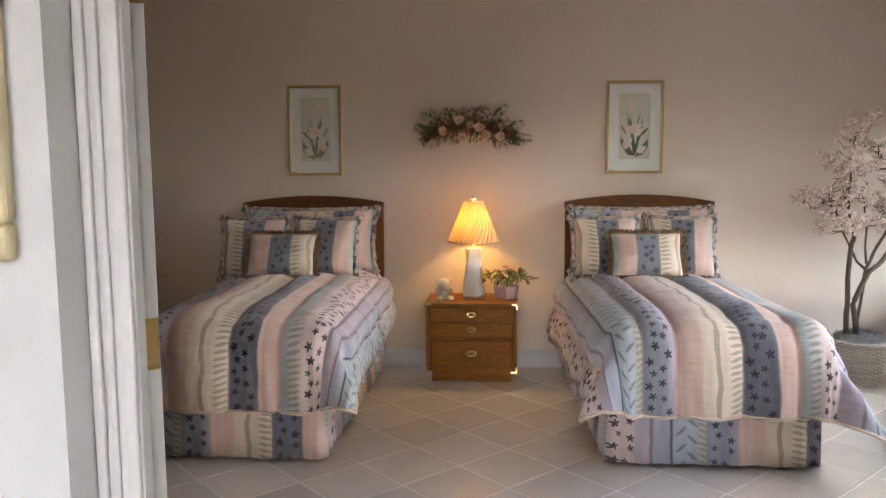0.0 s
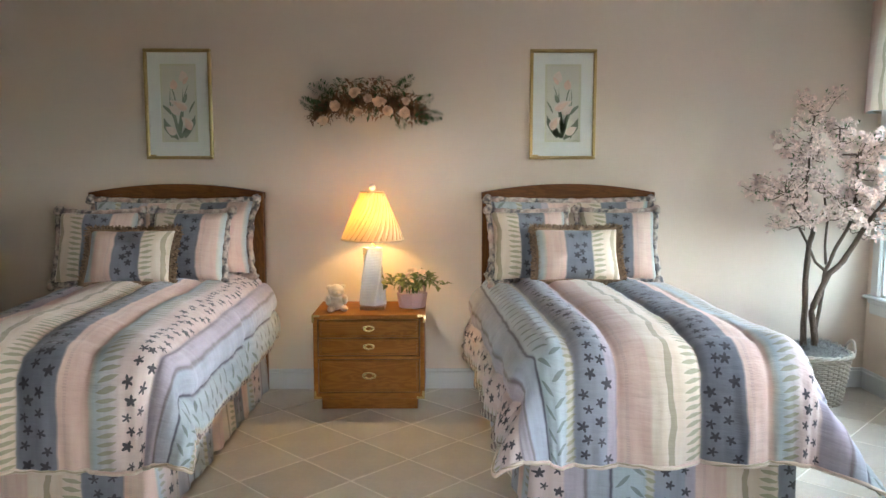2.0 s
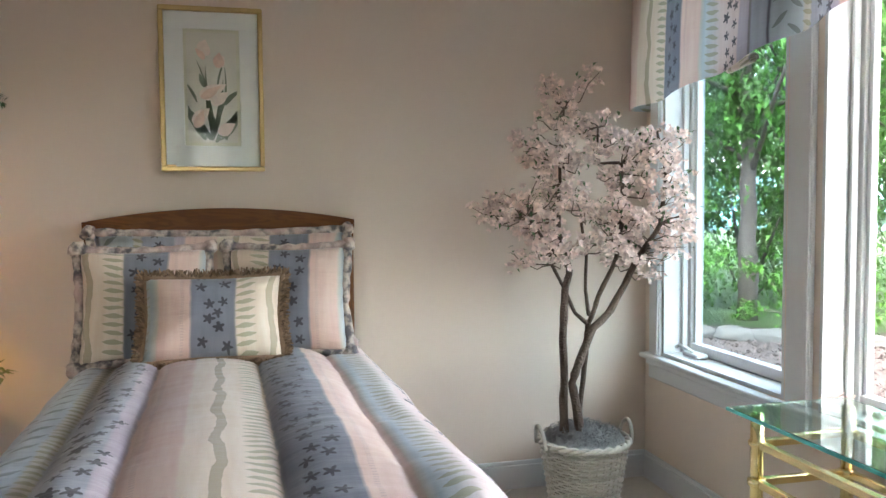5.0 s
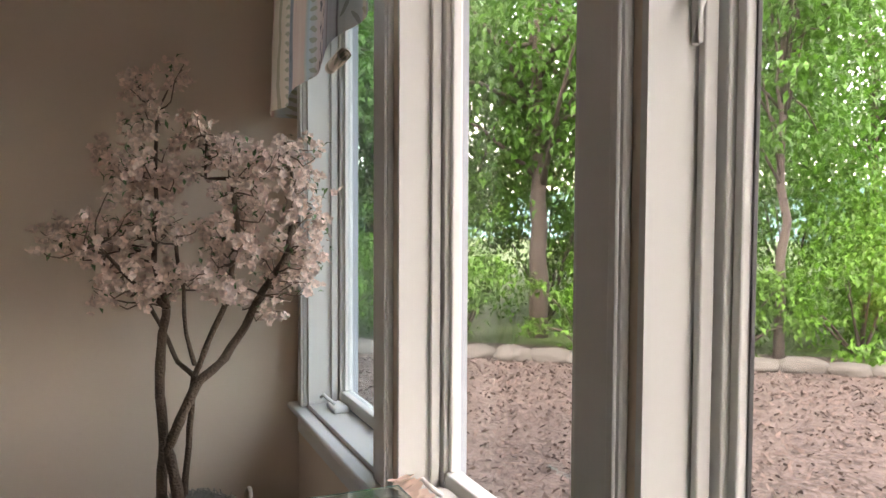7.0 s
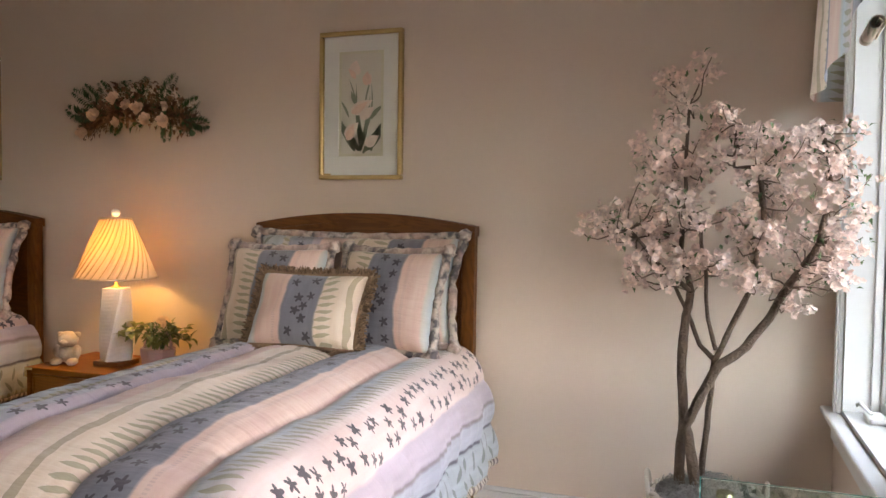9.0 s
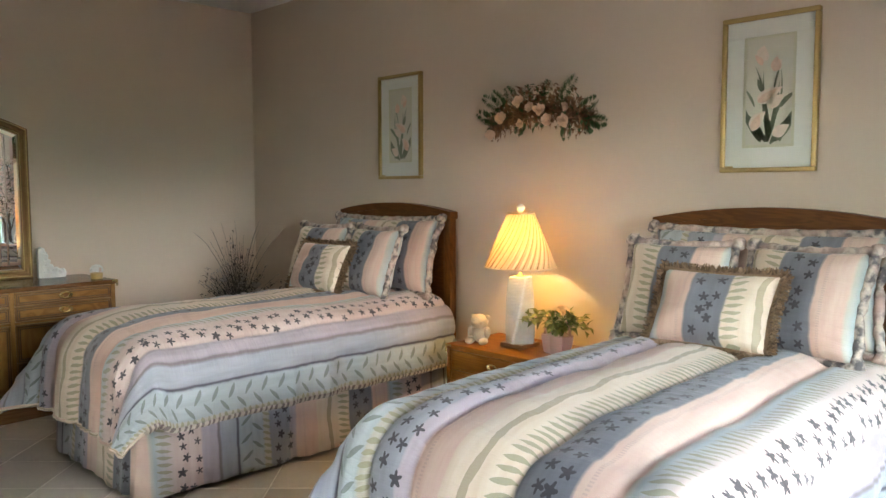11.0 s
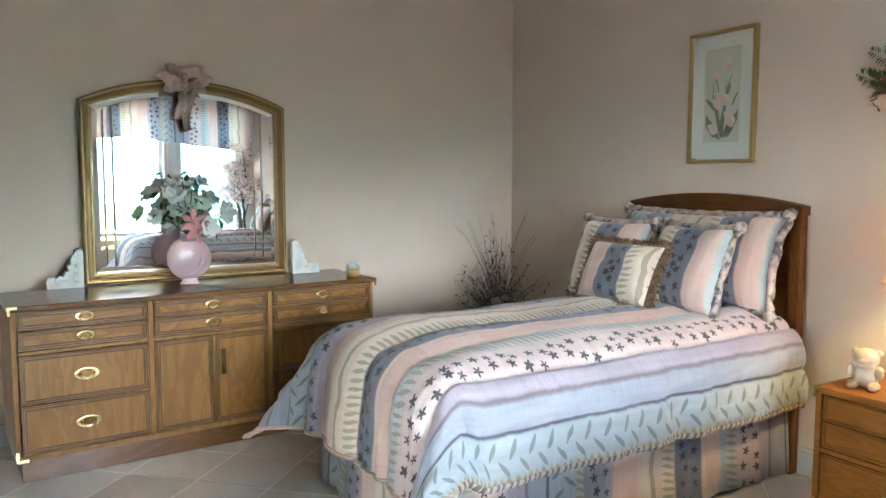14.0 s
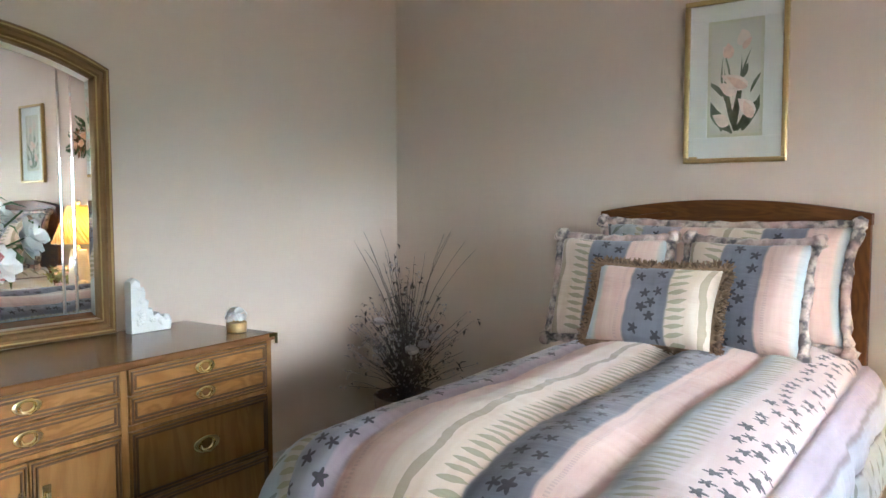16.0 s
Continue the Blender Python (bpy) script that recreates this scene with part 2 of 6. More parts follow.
_st = ((E(cnt, _sp.outputs[0]) * 36.0 + E(cnt, _sp.outputs[1])).fract()).gt(0.55)
cnt.links.new(mixc(cnt, _st, (0.55, 0.48, 0.40), (0.22, 0.18, 0.165)), cb.inputs["Base Color"])
cb.inputs["Roughness"].default_value = 0.85
M["cord"] = cm
M["thin_fabric"] = fabric("thin_striped_fabric", 0.24)
M["fringe"] = paint("brown_fringe", (0.24, 0.155, 0.095), 0.9, var=0.5, big=40, fine=200, bumps=0.3, rnd=1.0)
gm_, gnt_, gb_ = base_mat("gathered_striped_cloth")
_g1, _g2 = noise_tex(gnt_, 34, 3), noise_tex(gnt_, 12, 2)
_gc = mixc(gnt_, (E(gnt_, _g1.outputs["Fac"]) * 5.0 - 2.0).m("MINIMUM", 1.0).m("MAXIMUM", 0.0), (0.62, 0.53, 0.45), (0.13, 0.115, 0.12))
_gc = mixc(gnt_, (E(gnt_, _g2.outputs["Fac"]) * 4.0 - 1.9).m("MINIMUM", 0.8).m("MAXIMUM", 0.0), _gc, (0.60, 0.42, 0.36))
gnt_.links.new(_gc, gb_.inputs["Base Color"])
gb_.inputs["Roughness"].default_value = 0.85
bump(gnt_, gb_, _g1.outputs["Fac"], 0.7, 0.008)
M["gathered"] = gm_
M["mat_board"] = paint("mat_board", (0.78, 0.80, 0.74), 0.9, var=0.02)
M["print"] = paint("print_paper", (0.67, 0.66, 0.55), 0.9, var=0.05)
M["glass"] = glass_mat("window_glass")
M["screened"] = glass_mat("screened_window_glass", (0.72, 0.80, 0.84))
M["mirror"] = paint("mirror_silver", (0.90, 0.92, 0.91), 0.012, 1.0, var=0.0, bumps=0)


# ---- mesh helpers ----
def box(bm, c, s, bev=0.0, seg=2):
    m = Matrix.Translation(c) @ Matrix.Diagonal((*s, 1))
    g = bmesh.ops.create_cube(bm, size=1.0, matrix=m)
    if bev:
        es = list({e for v in g["verts"] for e in v.link_edges})
        bmesh.ops.bevel(bm, geom=es, offset=min(bev, min(s) * 0.45), segments=seg, profile=0.5, affect="EDGES")


def bx(a, b_, bev=0.0, seg=2, bm=None):
    """A box between two corners."""
    bm = bm or bmesh.new()
    box(bm, [(p + q) / 2 for p, q in zip(a, b_)], [abs(q - p) for p, q in zip(a, b_)], bev, seg)
    return bm


def surf(bm, rows, closed_u=False, closed_v=False, uvs=None):
    """Quads over a grid of points."""
    lay = bm.loops.layers.uv.verify() if uvs else None
    vs = [[bm.verts.new(p) for p in r] for r in rows]
    nr, nc = len(vs), len(vs[0])
    for i in range(nr if closed_v else nr - 1):
        for j in range(nc if closed_u else nc - 1):
            ij = ((i, j), (i, (j + 1) % nc), ((i + 1) % nr, (j + 1) % nc), ((i + 1) % nr, j))
            f = bm.faces.new([vs[a][c] for a, c in ij])
            f.smooth = True
            if uvs:
                for lp, (a, c) in zip(f.loops, ij):
                    lp[lay].uv = uvs[a][c]
    return vs


def lathe(bm, prof, seg=24, c=(0, 0, 0), sx=1.0, sy=1.0):
    rows = [[(c[0] + r * sx * math.cos(a), c[1] + r * sy * math.sin(a), c[2] + z) for a in [2 * math.pi * k / seg for k in range(seg)]] for r, z in prof]
    vs = surf(bm, rows, closed_u=True)
    for r in (vs[0], vs[-1]):
        try:
            bm.faces.new(r)
        except ValueError:
            pass


def tube(bm, pts, rad, seg=8, closed=False, uvk=None):
    pts = [Vector(p) for p in pts]
    n = len(pts)
    rad = rad if isinstance(rad, (list, tuple)) else [rad] * n
    rows, uvs, ln = [], [], 0.0
    up = Vector((0.31, 0.17, 0.93))
    for i, p in enumerate(pts):
        a, b_ = pts[(i - 1) % n if closed else max(0, i - 1)], pts[(i + 1) % n if closed else min(n - 1, i + 1)]
        t = (b_ - a).normalized()
        x = t.cross(up)
        if x.length < 1e-3:
            x = t.cross(Vector((1, 0, 0)))
        x.normalize()
        y = t.cross(x)
        if i:
            ln += (p - pts[i - 1]).length
        rows.append([p + (x * math.cos(q) + y * math.sin(q)) * rad[i] for q in [2 * math.pi * k / seg for k in range(seg)]])
        uvs.append([(0.0 + 0.05 * math.sin(ln * 11) + 0.035 * math.sin(k * 2.1), ln + k * 0.01) if uvk == 1 else (ln, k / seg) for k in range(seg)])
    vs = surf(bm, rows, closed_u=True, closed_v=closed, uvs=uvs if uvk else None)
    if not closed:
        bm.faces.new(vs[0][::-1]), bm.faces.new(vs[-1])


def part(name, bm, material, parent=None, label="", smooth=None):
    if len(bm.verts) < 400:
        bmesh.ops.remove_doubles(bm, verts=bm.verts, dist=0.00001)
    bmesh.ops.recalc_face_normals(bm, faces=bm.faces)
    me = bpy.data.meshes.new(name)
    if smooth is not None:
        for f in bm.faces:
            f.smooth = smooth
    bm.to_mesh(me)
    bm.free()
    me.materials.append(M[material] if isinstance(material, str) else material)
    ob = new(name, me)
    if parent:
        ob.parent = parent
    if label:
        tagged(ob, label)
    return ob


def thing(name, m, label, category, group="", kind=""):
    ob = new(name)
    ob.empty_display_size = 0.1
    ob.matrix_basis = m
    return tagged(ob, label, category, group, kind)


def struct(name, bm, material, label, category):
    return tagged(part(name, bm, material), label, category, kind="structure")


# ---- the rooms ----
XW, XE, YS, H = -2.62, 3.40, -4.29, 2.75
YH = -7.2
bm = bx((XW - 0.15, YH - 0.15, -0.2), (XE + 0.2, 0.15, -0.0035))
floor = struct("floor", bm, "grout", "pale grout bed of a tiled bedroom floor", "floor")
struct("wall_north", bx((XW - 0.15, 0, -0.012), (XE + 0.2, 0.15, H)), "wall", "dusty pink beige painted wall behind the beds", "wall")
struct("wall_west", bx((XW - 0.15, YH, -0.012), (XW, 0, H)), "wall", "dusty pink beige painted wall behind the dresser", "wall")
struct("ceiling", bx((XW - 0.15, YH - 0.15, H), (XE + 0.2, 0.15, H + 0.15)), "ceil", "plain white painted ceiling", "ceiling")
DX0, DX1, DH = -0.135, 1.43, 2.05
bm = bx((XW, YS - 0.09, -0.012), (DX0 - 0.02, YS, H))
bx((DX1 + 0.02, YS - 0.09, -0.012), (XE, YS, H), bm=bm)
bx((DX0 - 0.02, YS - 0.09, DH + 0.02), (DX1 + 0.02, YS, H), bm=bm)
struct("wall_south", bm, "hall", "pale painted wall with a wide doorway", "wall")
# unseen openings, added so that daylight comes through the doorway onto the beds
HALL_LIGHT_GAPS = ((-0.65, -0.25), (0.85, 1.25))
bm = bx((XW, YH - 0.15, -0.012), (XE, YH, 0.7))
bx((XW, YH - 0.15, 2.3), (XE, YH, H), bm=bm)
_edges = [XW, *[x for w in HALL_LIGHT_GAPS for x in w], XE]
for _a, _b in zip(_edges[::2], _edges[1::2]):
    bx((_a, YH - 0.15, 0.7), (_b, YH, 2.3), bm=bm)
struct("wall_hall", bm, "hall", "unseen pale painted hallway wall with two openings added for daylight", "wall")
# unseen eave, added to cut the high sky light on the north wall
struct("roof_eave", bx((XE + 0.2, YH - 0.15, 2.62), (XE + 0.75, 0.9, 2.80), 0.01), "white", "added unseen white eave that blocks high sky light from the windows", "eave")
# window wall
WINS = [(-0.98, -0.155), (-1.99, -1.15), (-2.98, -2.14)]
Z0, Z1 = 0.60, 2.32
bm = bx((XE, -0.155, -0.012), (XE + 0.2, 0.0, H))
bx((XE, -1.15, Z0), (XE + 0.2, -0.98, Z1), bm=bm)
bx((XE, -2.14, Z0), (XE + 0.2, -1.99, Z1), bm=bm)
bx((XE, YH, -0.012), (XE + 0.2, -2.98, H), bm=bm)
bx((XE, -2.98, -0.012), (XE + 0.2, -0.155, Z0), bm=bm)
bx((XE, -2.98, Z1), (XE + 0.2, -0.155, H), bm=bm)
struct("wall_east", bm, "wall", "dusty pink beige painted wall with three tall windows", "wall")


def window(i, y0, y1):
    w = tagged(new("window_%d" % i), "tall white casement window with clear glass panes", "window", kind="structure")
    w.location = (XE, (y0 + y1) / 2, Z0)
    hw, hh = (y1 - y0) / 2, Z1 - Z0
    for n, sg in (("jamb", -1), ("jamb", 1)):
        part(n, bx((0.0, sg * hw, 0), (0.116, sg * (hw - 0.014), hh)), "white", w)
        part("outer_reveal", bx((0.1165, sg * hw, 0), (0.195, sg * (hw - 0.015), hh)), "reveal", w)
    part("head_jamb", bx((0.0, -hw + 0.014, hh - 0.014), (0.19, hw - 0.014, hh)), "white", w)
    part("window_sill", bx((0.0, -hw + 0.014, 0), (0.116, hw - 0.014, 0.014)), "white", w)
    part("outer_sill", bx((0.1165, -hw + 0.015, -0.01), (0.22, hw - 0.015, 0.012)), "reveal", w)
    # stops and sash with stepped profile
    for sg in (-1, 1):
        bm = bx((0.085, sg * (hw - 0.016), 0.016), (0.11, sg * (hw - 0.030), hh - 0.016), 0.003)
        bx((0.115, sg * (hw - 0.016), 0.016), (0.165, sg * (hw - 0.044), hh - 0.016), 0.004, bm=bm)
        bx((0.128, sg * (hw - 0.0445), 0.062), (0.155, sg * (hw - 0.062), hh - 0.062), 0.004, bm=bm)
        part("sash_stile", bm, "white", w)
    for za, zb in ((0.016, 0.06), (hh - 0.06, hh - 0.016)):
        part("sash_rail", bx((0.117, -hw + 0.045, za), (0.163, hw - 0.045, zb), 0.004), "white", w)
    p = part("pane", bx((0.139, -hw + 0.055, 0.05), (0.144, hw - 0.055, hh - 0.05)), "screened" if i == 1 else "glass", w)
    p.visible_shadow = False
    if i == 3:
        part("gasket", bx((0.1445, hw - 0.0625, 0.062), (0.152, hw - 0.067, hh - 0.062), 0.001), "rubber", w, "black rubber glazing gasket")
    # crank and latches
    bm = bx((0.05, hw - 0.20, 0.0145), (0.11, hw - 0.08, 0.035), 0.008)
    tube(bm, [(0.07, hw - 0.14, 0.035), (0.05, hw - 0.13, 0.052), (0.045, hw - 0.07, 0.058), (0.04, hw - 0.05, 0.045)], 0.007)
    part("crank", bm, "white", w)
    for z in ((0.18, 0.98) if i == 3 else ()):
        bm = bx((0.072, hw - 0.0145, z), (0.112, hw - 0.026, z + 0.11), 0.003)
        tube(bm, [(0.08, hw - 0.028, z + 0.08), (0.062, hw - 0.045, z + 0.05), (0.05, hw - 0.05, z - 0.01)], [0.008, 0.007, 0.005])
        part("latch", bm, "white", w)
    return w


for _i, (_a, _b) in enumerate(WINS):
    window(_i + 1, _a, _b)
# casings and stool of the window wall
for _a, _b in ((-0.155, -0.065), (-1.125, -1.005), (-2.125, -2.005), (-3.07, -2.98)):
    bm = bx((XE - 0.018, _a, Z0), (XE, _b, Z1), 0.005)
    bx((XE - 0.026, _a + 0.006 if _a > _b else _a + 0.004, Z0), (XE - 0.0185, _a + 0.022, Z1), 0.003, bm=bm)
    struct("casing", bm, "white", "white painted window casing board", "trim")
struct("casing", bx((XE - 0.02, -3.07, Z1), (XE, -0.065, Z1 + 0.09), 0.005), "white", "white painted casing over the windows", "trim")
struct("window_stool", bx((XE - 0.055, -3.10, Z0 - 0.024), (XE + 0.001, -0.035, Z0 - 0.001), 0.008), "white", "white painted window stool", "trim")
bm = bx((XE - 0.02, -3.07, Z0 - 0.115), (XE, -0.065, Z0 - 0.0245), 0.006)
bx((XE - 0.034, -3.07, Z0 - 0.05), (XE - 0.0205, -0.065, Z0 - 0.025), 0.006, bm=bm)
struct("window_apron", bm, "white", "white painted apron moulding under the windows", "trim")


def baseboard(a, b_, name="baseboard"):
    """Along x or y, the wall behind it."""
    bm = bx(a, b_, 0.004)
    struct(name, bm, "white", "white painted moulded baseboard", "baseboard")


for zz in ((-0.011, 0.105, 0.0), (0.1055, 0.125, 0.005)):
    d = 0.016 - zz[2]
    baseboard((XW, -d, zz[0]), (XE, 0, zz[1]))
    baseboard((XE - d, YS, zz[0]), (XE, -0.017, zz[1]))
    baseboard((XW, YS, zz[0]), (XW + d, -0.017, zz[1]))
# the hall side of the wall stands proud of the doorway casing
RX, RY = -0.157, YS - 0.195
bm = bx((XW, RY, -0.012), (RX, YS - 0.0905, H))
bx((DX1 + 0.16, RY, -0.012), (XE, YS - 0.0905, H), bm=bm)
bx((RX, RY, DH + 0.13), (DX1 + 0.16, YS - 0.0905, H), bm=bm)
struct("wall_recess", bm, "hall", "pale painted hallway wall around the recessed doorway", "wall")
bm = bx((RX + 0.002, YS - 0.104, -0.011), (-0.076, YS - 0.0905, DH + 0.10), 0.003)
for q0, q1, h in ((0.002, 0.020, 0.118), (0.030, 0.042, 0.114), (0.056, 0.079, 0.117)):
    bx((RX + q0, YS - h, -0.011), (RX + q1, YS - 0.1043, DH + 0.10), 0.004, bm=bm)
struct("trim", bm, "white", "white fluted door casing", "trim")
struct("door_stop", bx((DX0 + 0.0005, YS - 0.0903, -0.011), (-0.078, YS - 0.068, DH), 0.002), "white", "white painted door stop", "trim")
# doorway trim
for xa, xb in ((DX0 - 0.145, DX0), (DX1, DX1 + 0.145)):
    for ya, yb, d in (((YS - 0.09, YS - 0.102, -1),) if xa > 0 else ()) + ((YS, YS + 0.012, 1),):
        bm = bx((xa, ya, -0.011), (xb, yb, DH + 0.10), 0.003)
        for q0, q1, h in ((0.0, 0.028, 0.016), (0.045, 0.058, 0.010), (0.10, 0.142, 0.009)):
            x0 = xa + q0 if xa < 0 else xb - q0
            x1 = xa + q1 if xa < 0 else xb - q1
            bx((x0, yb + d * 0.0003, -0.011), (x1, yb + d * h, DH + 0.10), 0.005, bm=bm)
        struct("trim", bm, "white", "white fluted door casing", "trim")
    xj = DX0 - 0.02 if xa < 0 else DX1
    struct("door_jamb", bx((xj, YS - 0.089, -0.011), (xj + 0.02, YS - 0.001, DH)), "white", "white painted door jamb", "trim")
struct("door_head", bx((DX0 - 0.02, YS - 0.089, DH), (DX1 + 0.02, YS - 0.001, DH + 0.02)), "white", "white painted door head", "trim")

# open door leaf with hinges
door = tagged(new("door_1"), "white panelled bedroom door standing open on brass hinges", "door", kind="structure")
door.matrix_basis = pose(DX0 + 0.004, YS + 0.022, 0.0, 0, 0, 132)
bm = bx((0.012, -0.036, 0.008), (0.772, 0.0, 2.035), 0.002)
for za, zb in ((0.25, 0.95), (1.10, 1.85)):
    for xa, xb in ((0.11, 0.36), (0.43, 0.68)):
        for y in (-0.040, -0.002):
            bx((xa, y, za), (xb, y + 0.006, zb), 0.004, bm=bm)
part("door_leaf", bm, "white", door)
for z in (0.22, 1.12, 1.80):
    bm = bx((0.0085, -0.034, z), (0.0115, -0.001, z + 0.1), 0.001)
    for k in range(3):
        lathe(bm, [(0.002, 0), (0.007, 0.0005), (0.007, 0.0315), (0.002, 0.032)], 12, (0.002, 0.005, z + k * 0.034))
    for yy, zz in ((0.012, 0.02), (0.024, 0.05), (0.012, 0.08)):
        box(bm, (0.008, -yy, z + zz), (0.002, 0.006, 0.006), 0.0008)
    part("hinge", bm, "brass", door, "brass butt hinge")


def ring(x0, x1, z0, z1, w, y0, y1):
    """A thin raised rectangle on a front, in one piece."""
    bm = bmesh.new()
    rows = []
    for i, y in ((0, y0), (w * 0.15, y1), (w * 0.85, y1), (w, y0)):
        rows.append([(x0 + i, y, z0 + i), (x1 - i, y, z0 + i), (x1 - i, y, z1 - i), (x0 + i, y, z1 - i)])
    surf(bm, rows, closed_u=True, closed_v=True)
    return bm


# ---- beds ----
SEAMS = [0.115, 0.297, 0.46, 0.62, 0.94, 1.19, 1.455]


def puff(u):
    s = (u + 0.79 - 0.115) % 1.34 + 0.115
    for a, b_ in zip(SEAMS, SEAMS[1:]):
        if s <= b_:
            return max(0.0, math.sin(math.pi * (s - a) / (b_ - a))) ** 0.5
    return 0.0


def drape(u, v, a, b_, ztop, r=0.14, seed=0.0, shift=0.0, rounded=0):
    """Place of the cloth point u, v (from the head) over a mattress of half width a and length b_."""
    du = max(0.0, abs(u) - a)
    dv = max(0.0, v - b_)
    s = math.hypot(du, dv)
    sg = 1 if u > 0 else -1
    cu, cv = max(-a, min(a, u)), min(v, b_)
    w = Vector((cu, -cv, ztop))
    nz = noise.noise(Vector((u * 3.1, v * 2.3, seed))) * 0.014 + noise.noise(Vector((u * 9, v * 6, seed + 3))) * 0.008 + noise.noise(Vector((u * 5, v * 24, seed + 5))) * 0.0035
    p = puff(u + shift) * 0.036
    if s == 0:
        edge = min(1.0, (a - abs(u)) / 0.22, (b_ - v) / 0.25, 0.25 + v / 0.4)
        return w + Vector((0, 0, nz + p + 0.034 * math.sin(max(0, edge) * math.pi / 2)))
    dx, dy = du / s * sg, -dv / s
    cor = (2 * abs(dx * dy)) ** 1.5
    s *= 1 - (0.20 if sg == rounded else 0.02) * cor
    q = r * math.pi / 2
    fl = 0.10 + 0.48 * cor
    if s < q:
        an = s / r
        out, drop, up = r * math.sin(an), r * (1 - math.cos(an)), math.cos(an)
    else:
        out, drop, up = r + (s - q) * fl, r + (s - q) * math.sqrt(1 - fl * fl), 0.0
    hang = max(0.0, min(1.0, (s - 0.08) / 0.3))
    along = (v if du > dv else u) * 1.0
    ph = math.atan2(dv, du) * 0.5
    fold = (math.sin(along * 19 + seed + 2 * math.sin(along * 5 + seed)) * 0.5 + noise.noise(Vector((along * 7, seed, s * 1.5)))) * 0.022
    fold += 0.012 * noise.noise(Vector((along * 26, seed + 9, s * 4)))
    fold += 0.03 * cor * math.sin(ph * 14 + seed)
    out += fold * hang
    n = Vector((dx * (1 - up), dy * (1 - up), up))
    pos = w + Vector((dx * out, dy * out, -drop)) + n * (nz * 0.7 + p)
    pos.z = max(pos.z, 0.05)
    return pos


def comforter(m, shift, seed, wl, wr, lf, rounded):
    root = thing("comforter", m, "puffy pink, cream and slate striped comforter on a bed", "comforter", "striped bedding")
    a, b_, zt = 0.43, lf - 0.49, 0.705
    nu, nv = 140, 170
    us = [-wl + (wl + wr) * i / nu for i in range(nu + 1)]
    vs_ = [lf * j / nv for j in range(nv + 1)]
    rows = [[drape(u, v, a, b_, zt, seed=seed, shift=shift, rounded=rounded) for u in us] for v in vs_]
    uvs = [[(u + shift, v) for u in us] for v in vs_]
    bm = bmesh.new()
    surf(bm, rows, uvs=uvs)
    ob = part("quilted_cover", bm, "fabric", root)
    sol = ob.modifiers.new("thick", "SOLIDIFY")
    sol.thickness, sol.offset = 0.014, -1
    for c in (0, -1):
        bm = bmesh.new()
        tube(bm, [r[c] for r in rows[:-14]], 0.0165, 7, uvk=2)
        part("rope_hem", bm, "cord", root, "striped corded hem")
    bm = bmesh.new()
    tube(bm, [r[0] for r in rows[-15:]] + rows[-1][1:] + [r[-1] for r in rows[:-15:-1]][1:], 0.009, 6, uvk=1)
    part("piped_hem", bm, "fabric", root, "plain striped piping")
    return root


def arch(x, w, zs, rise):
    return zs + rise * (1 - (2 * x / w) ** 2)


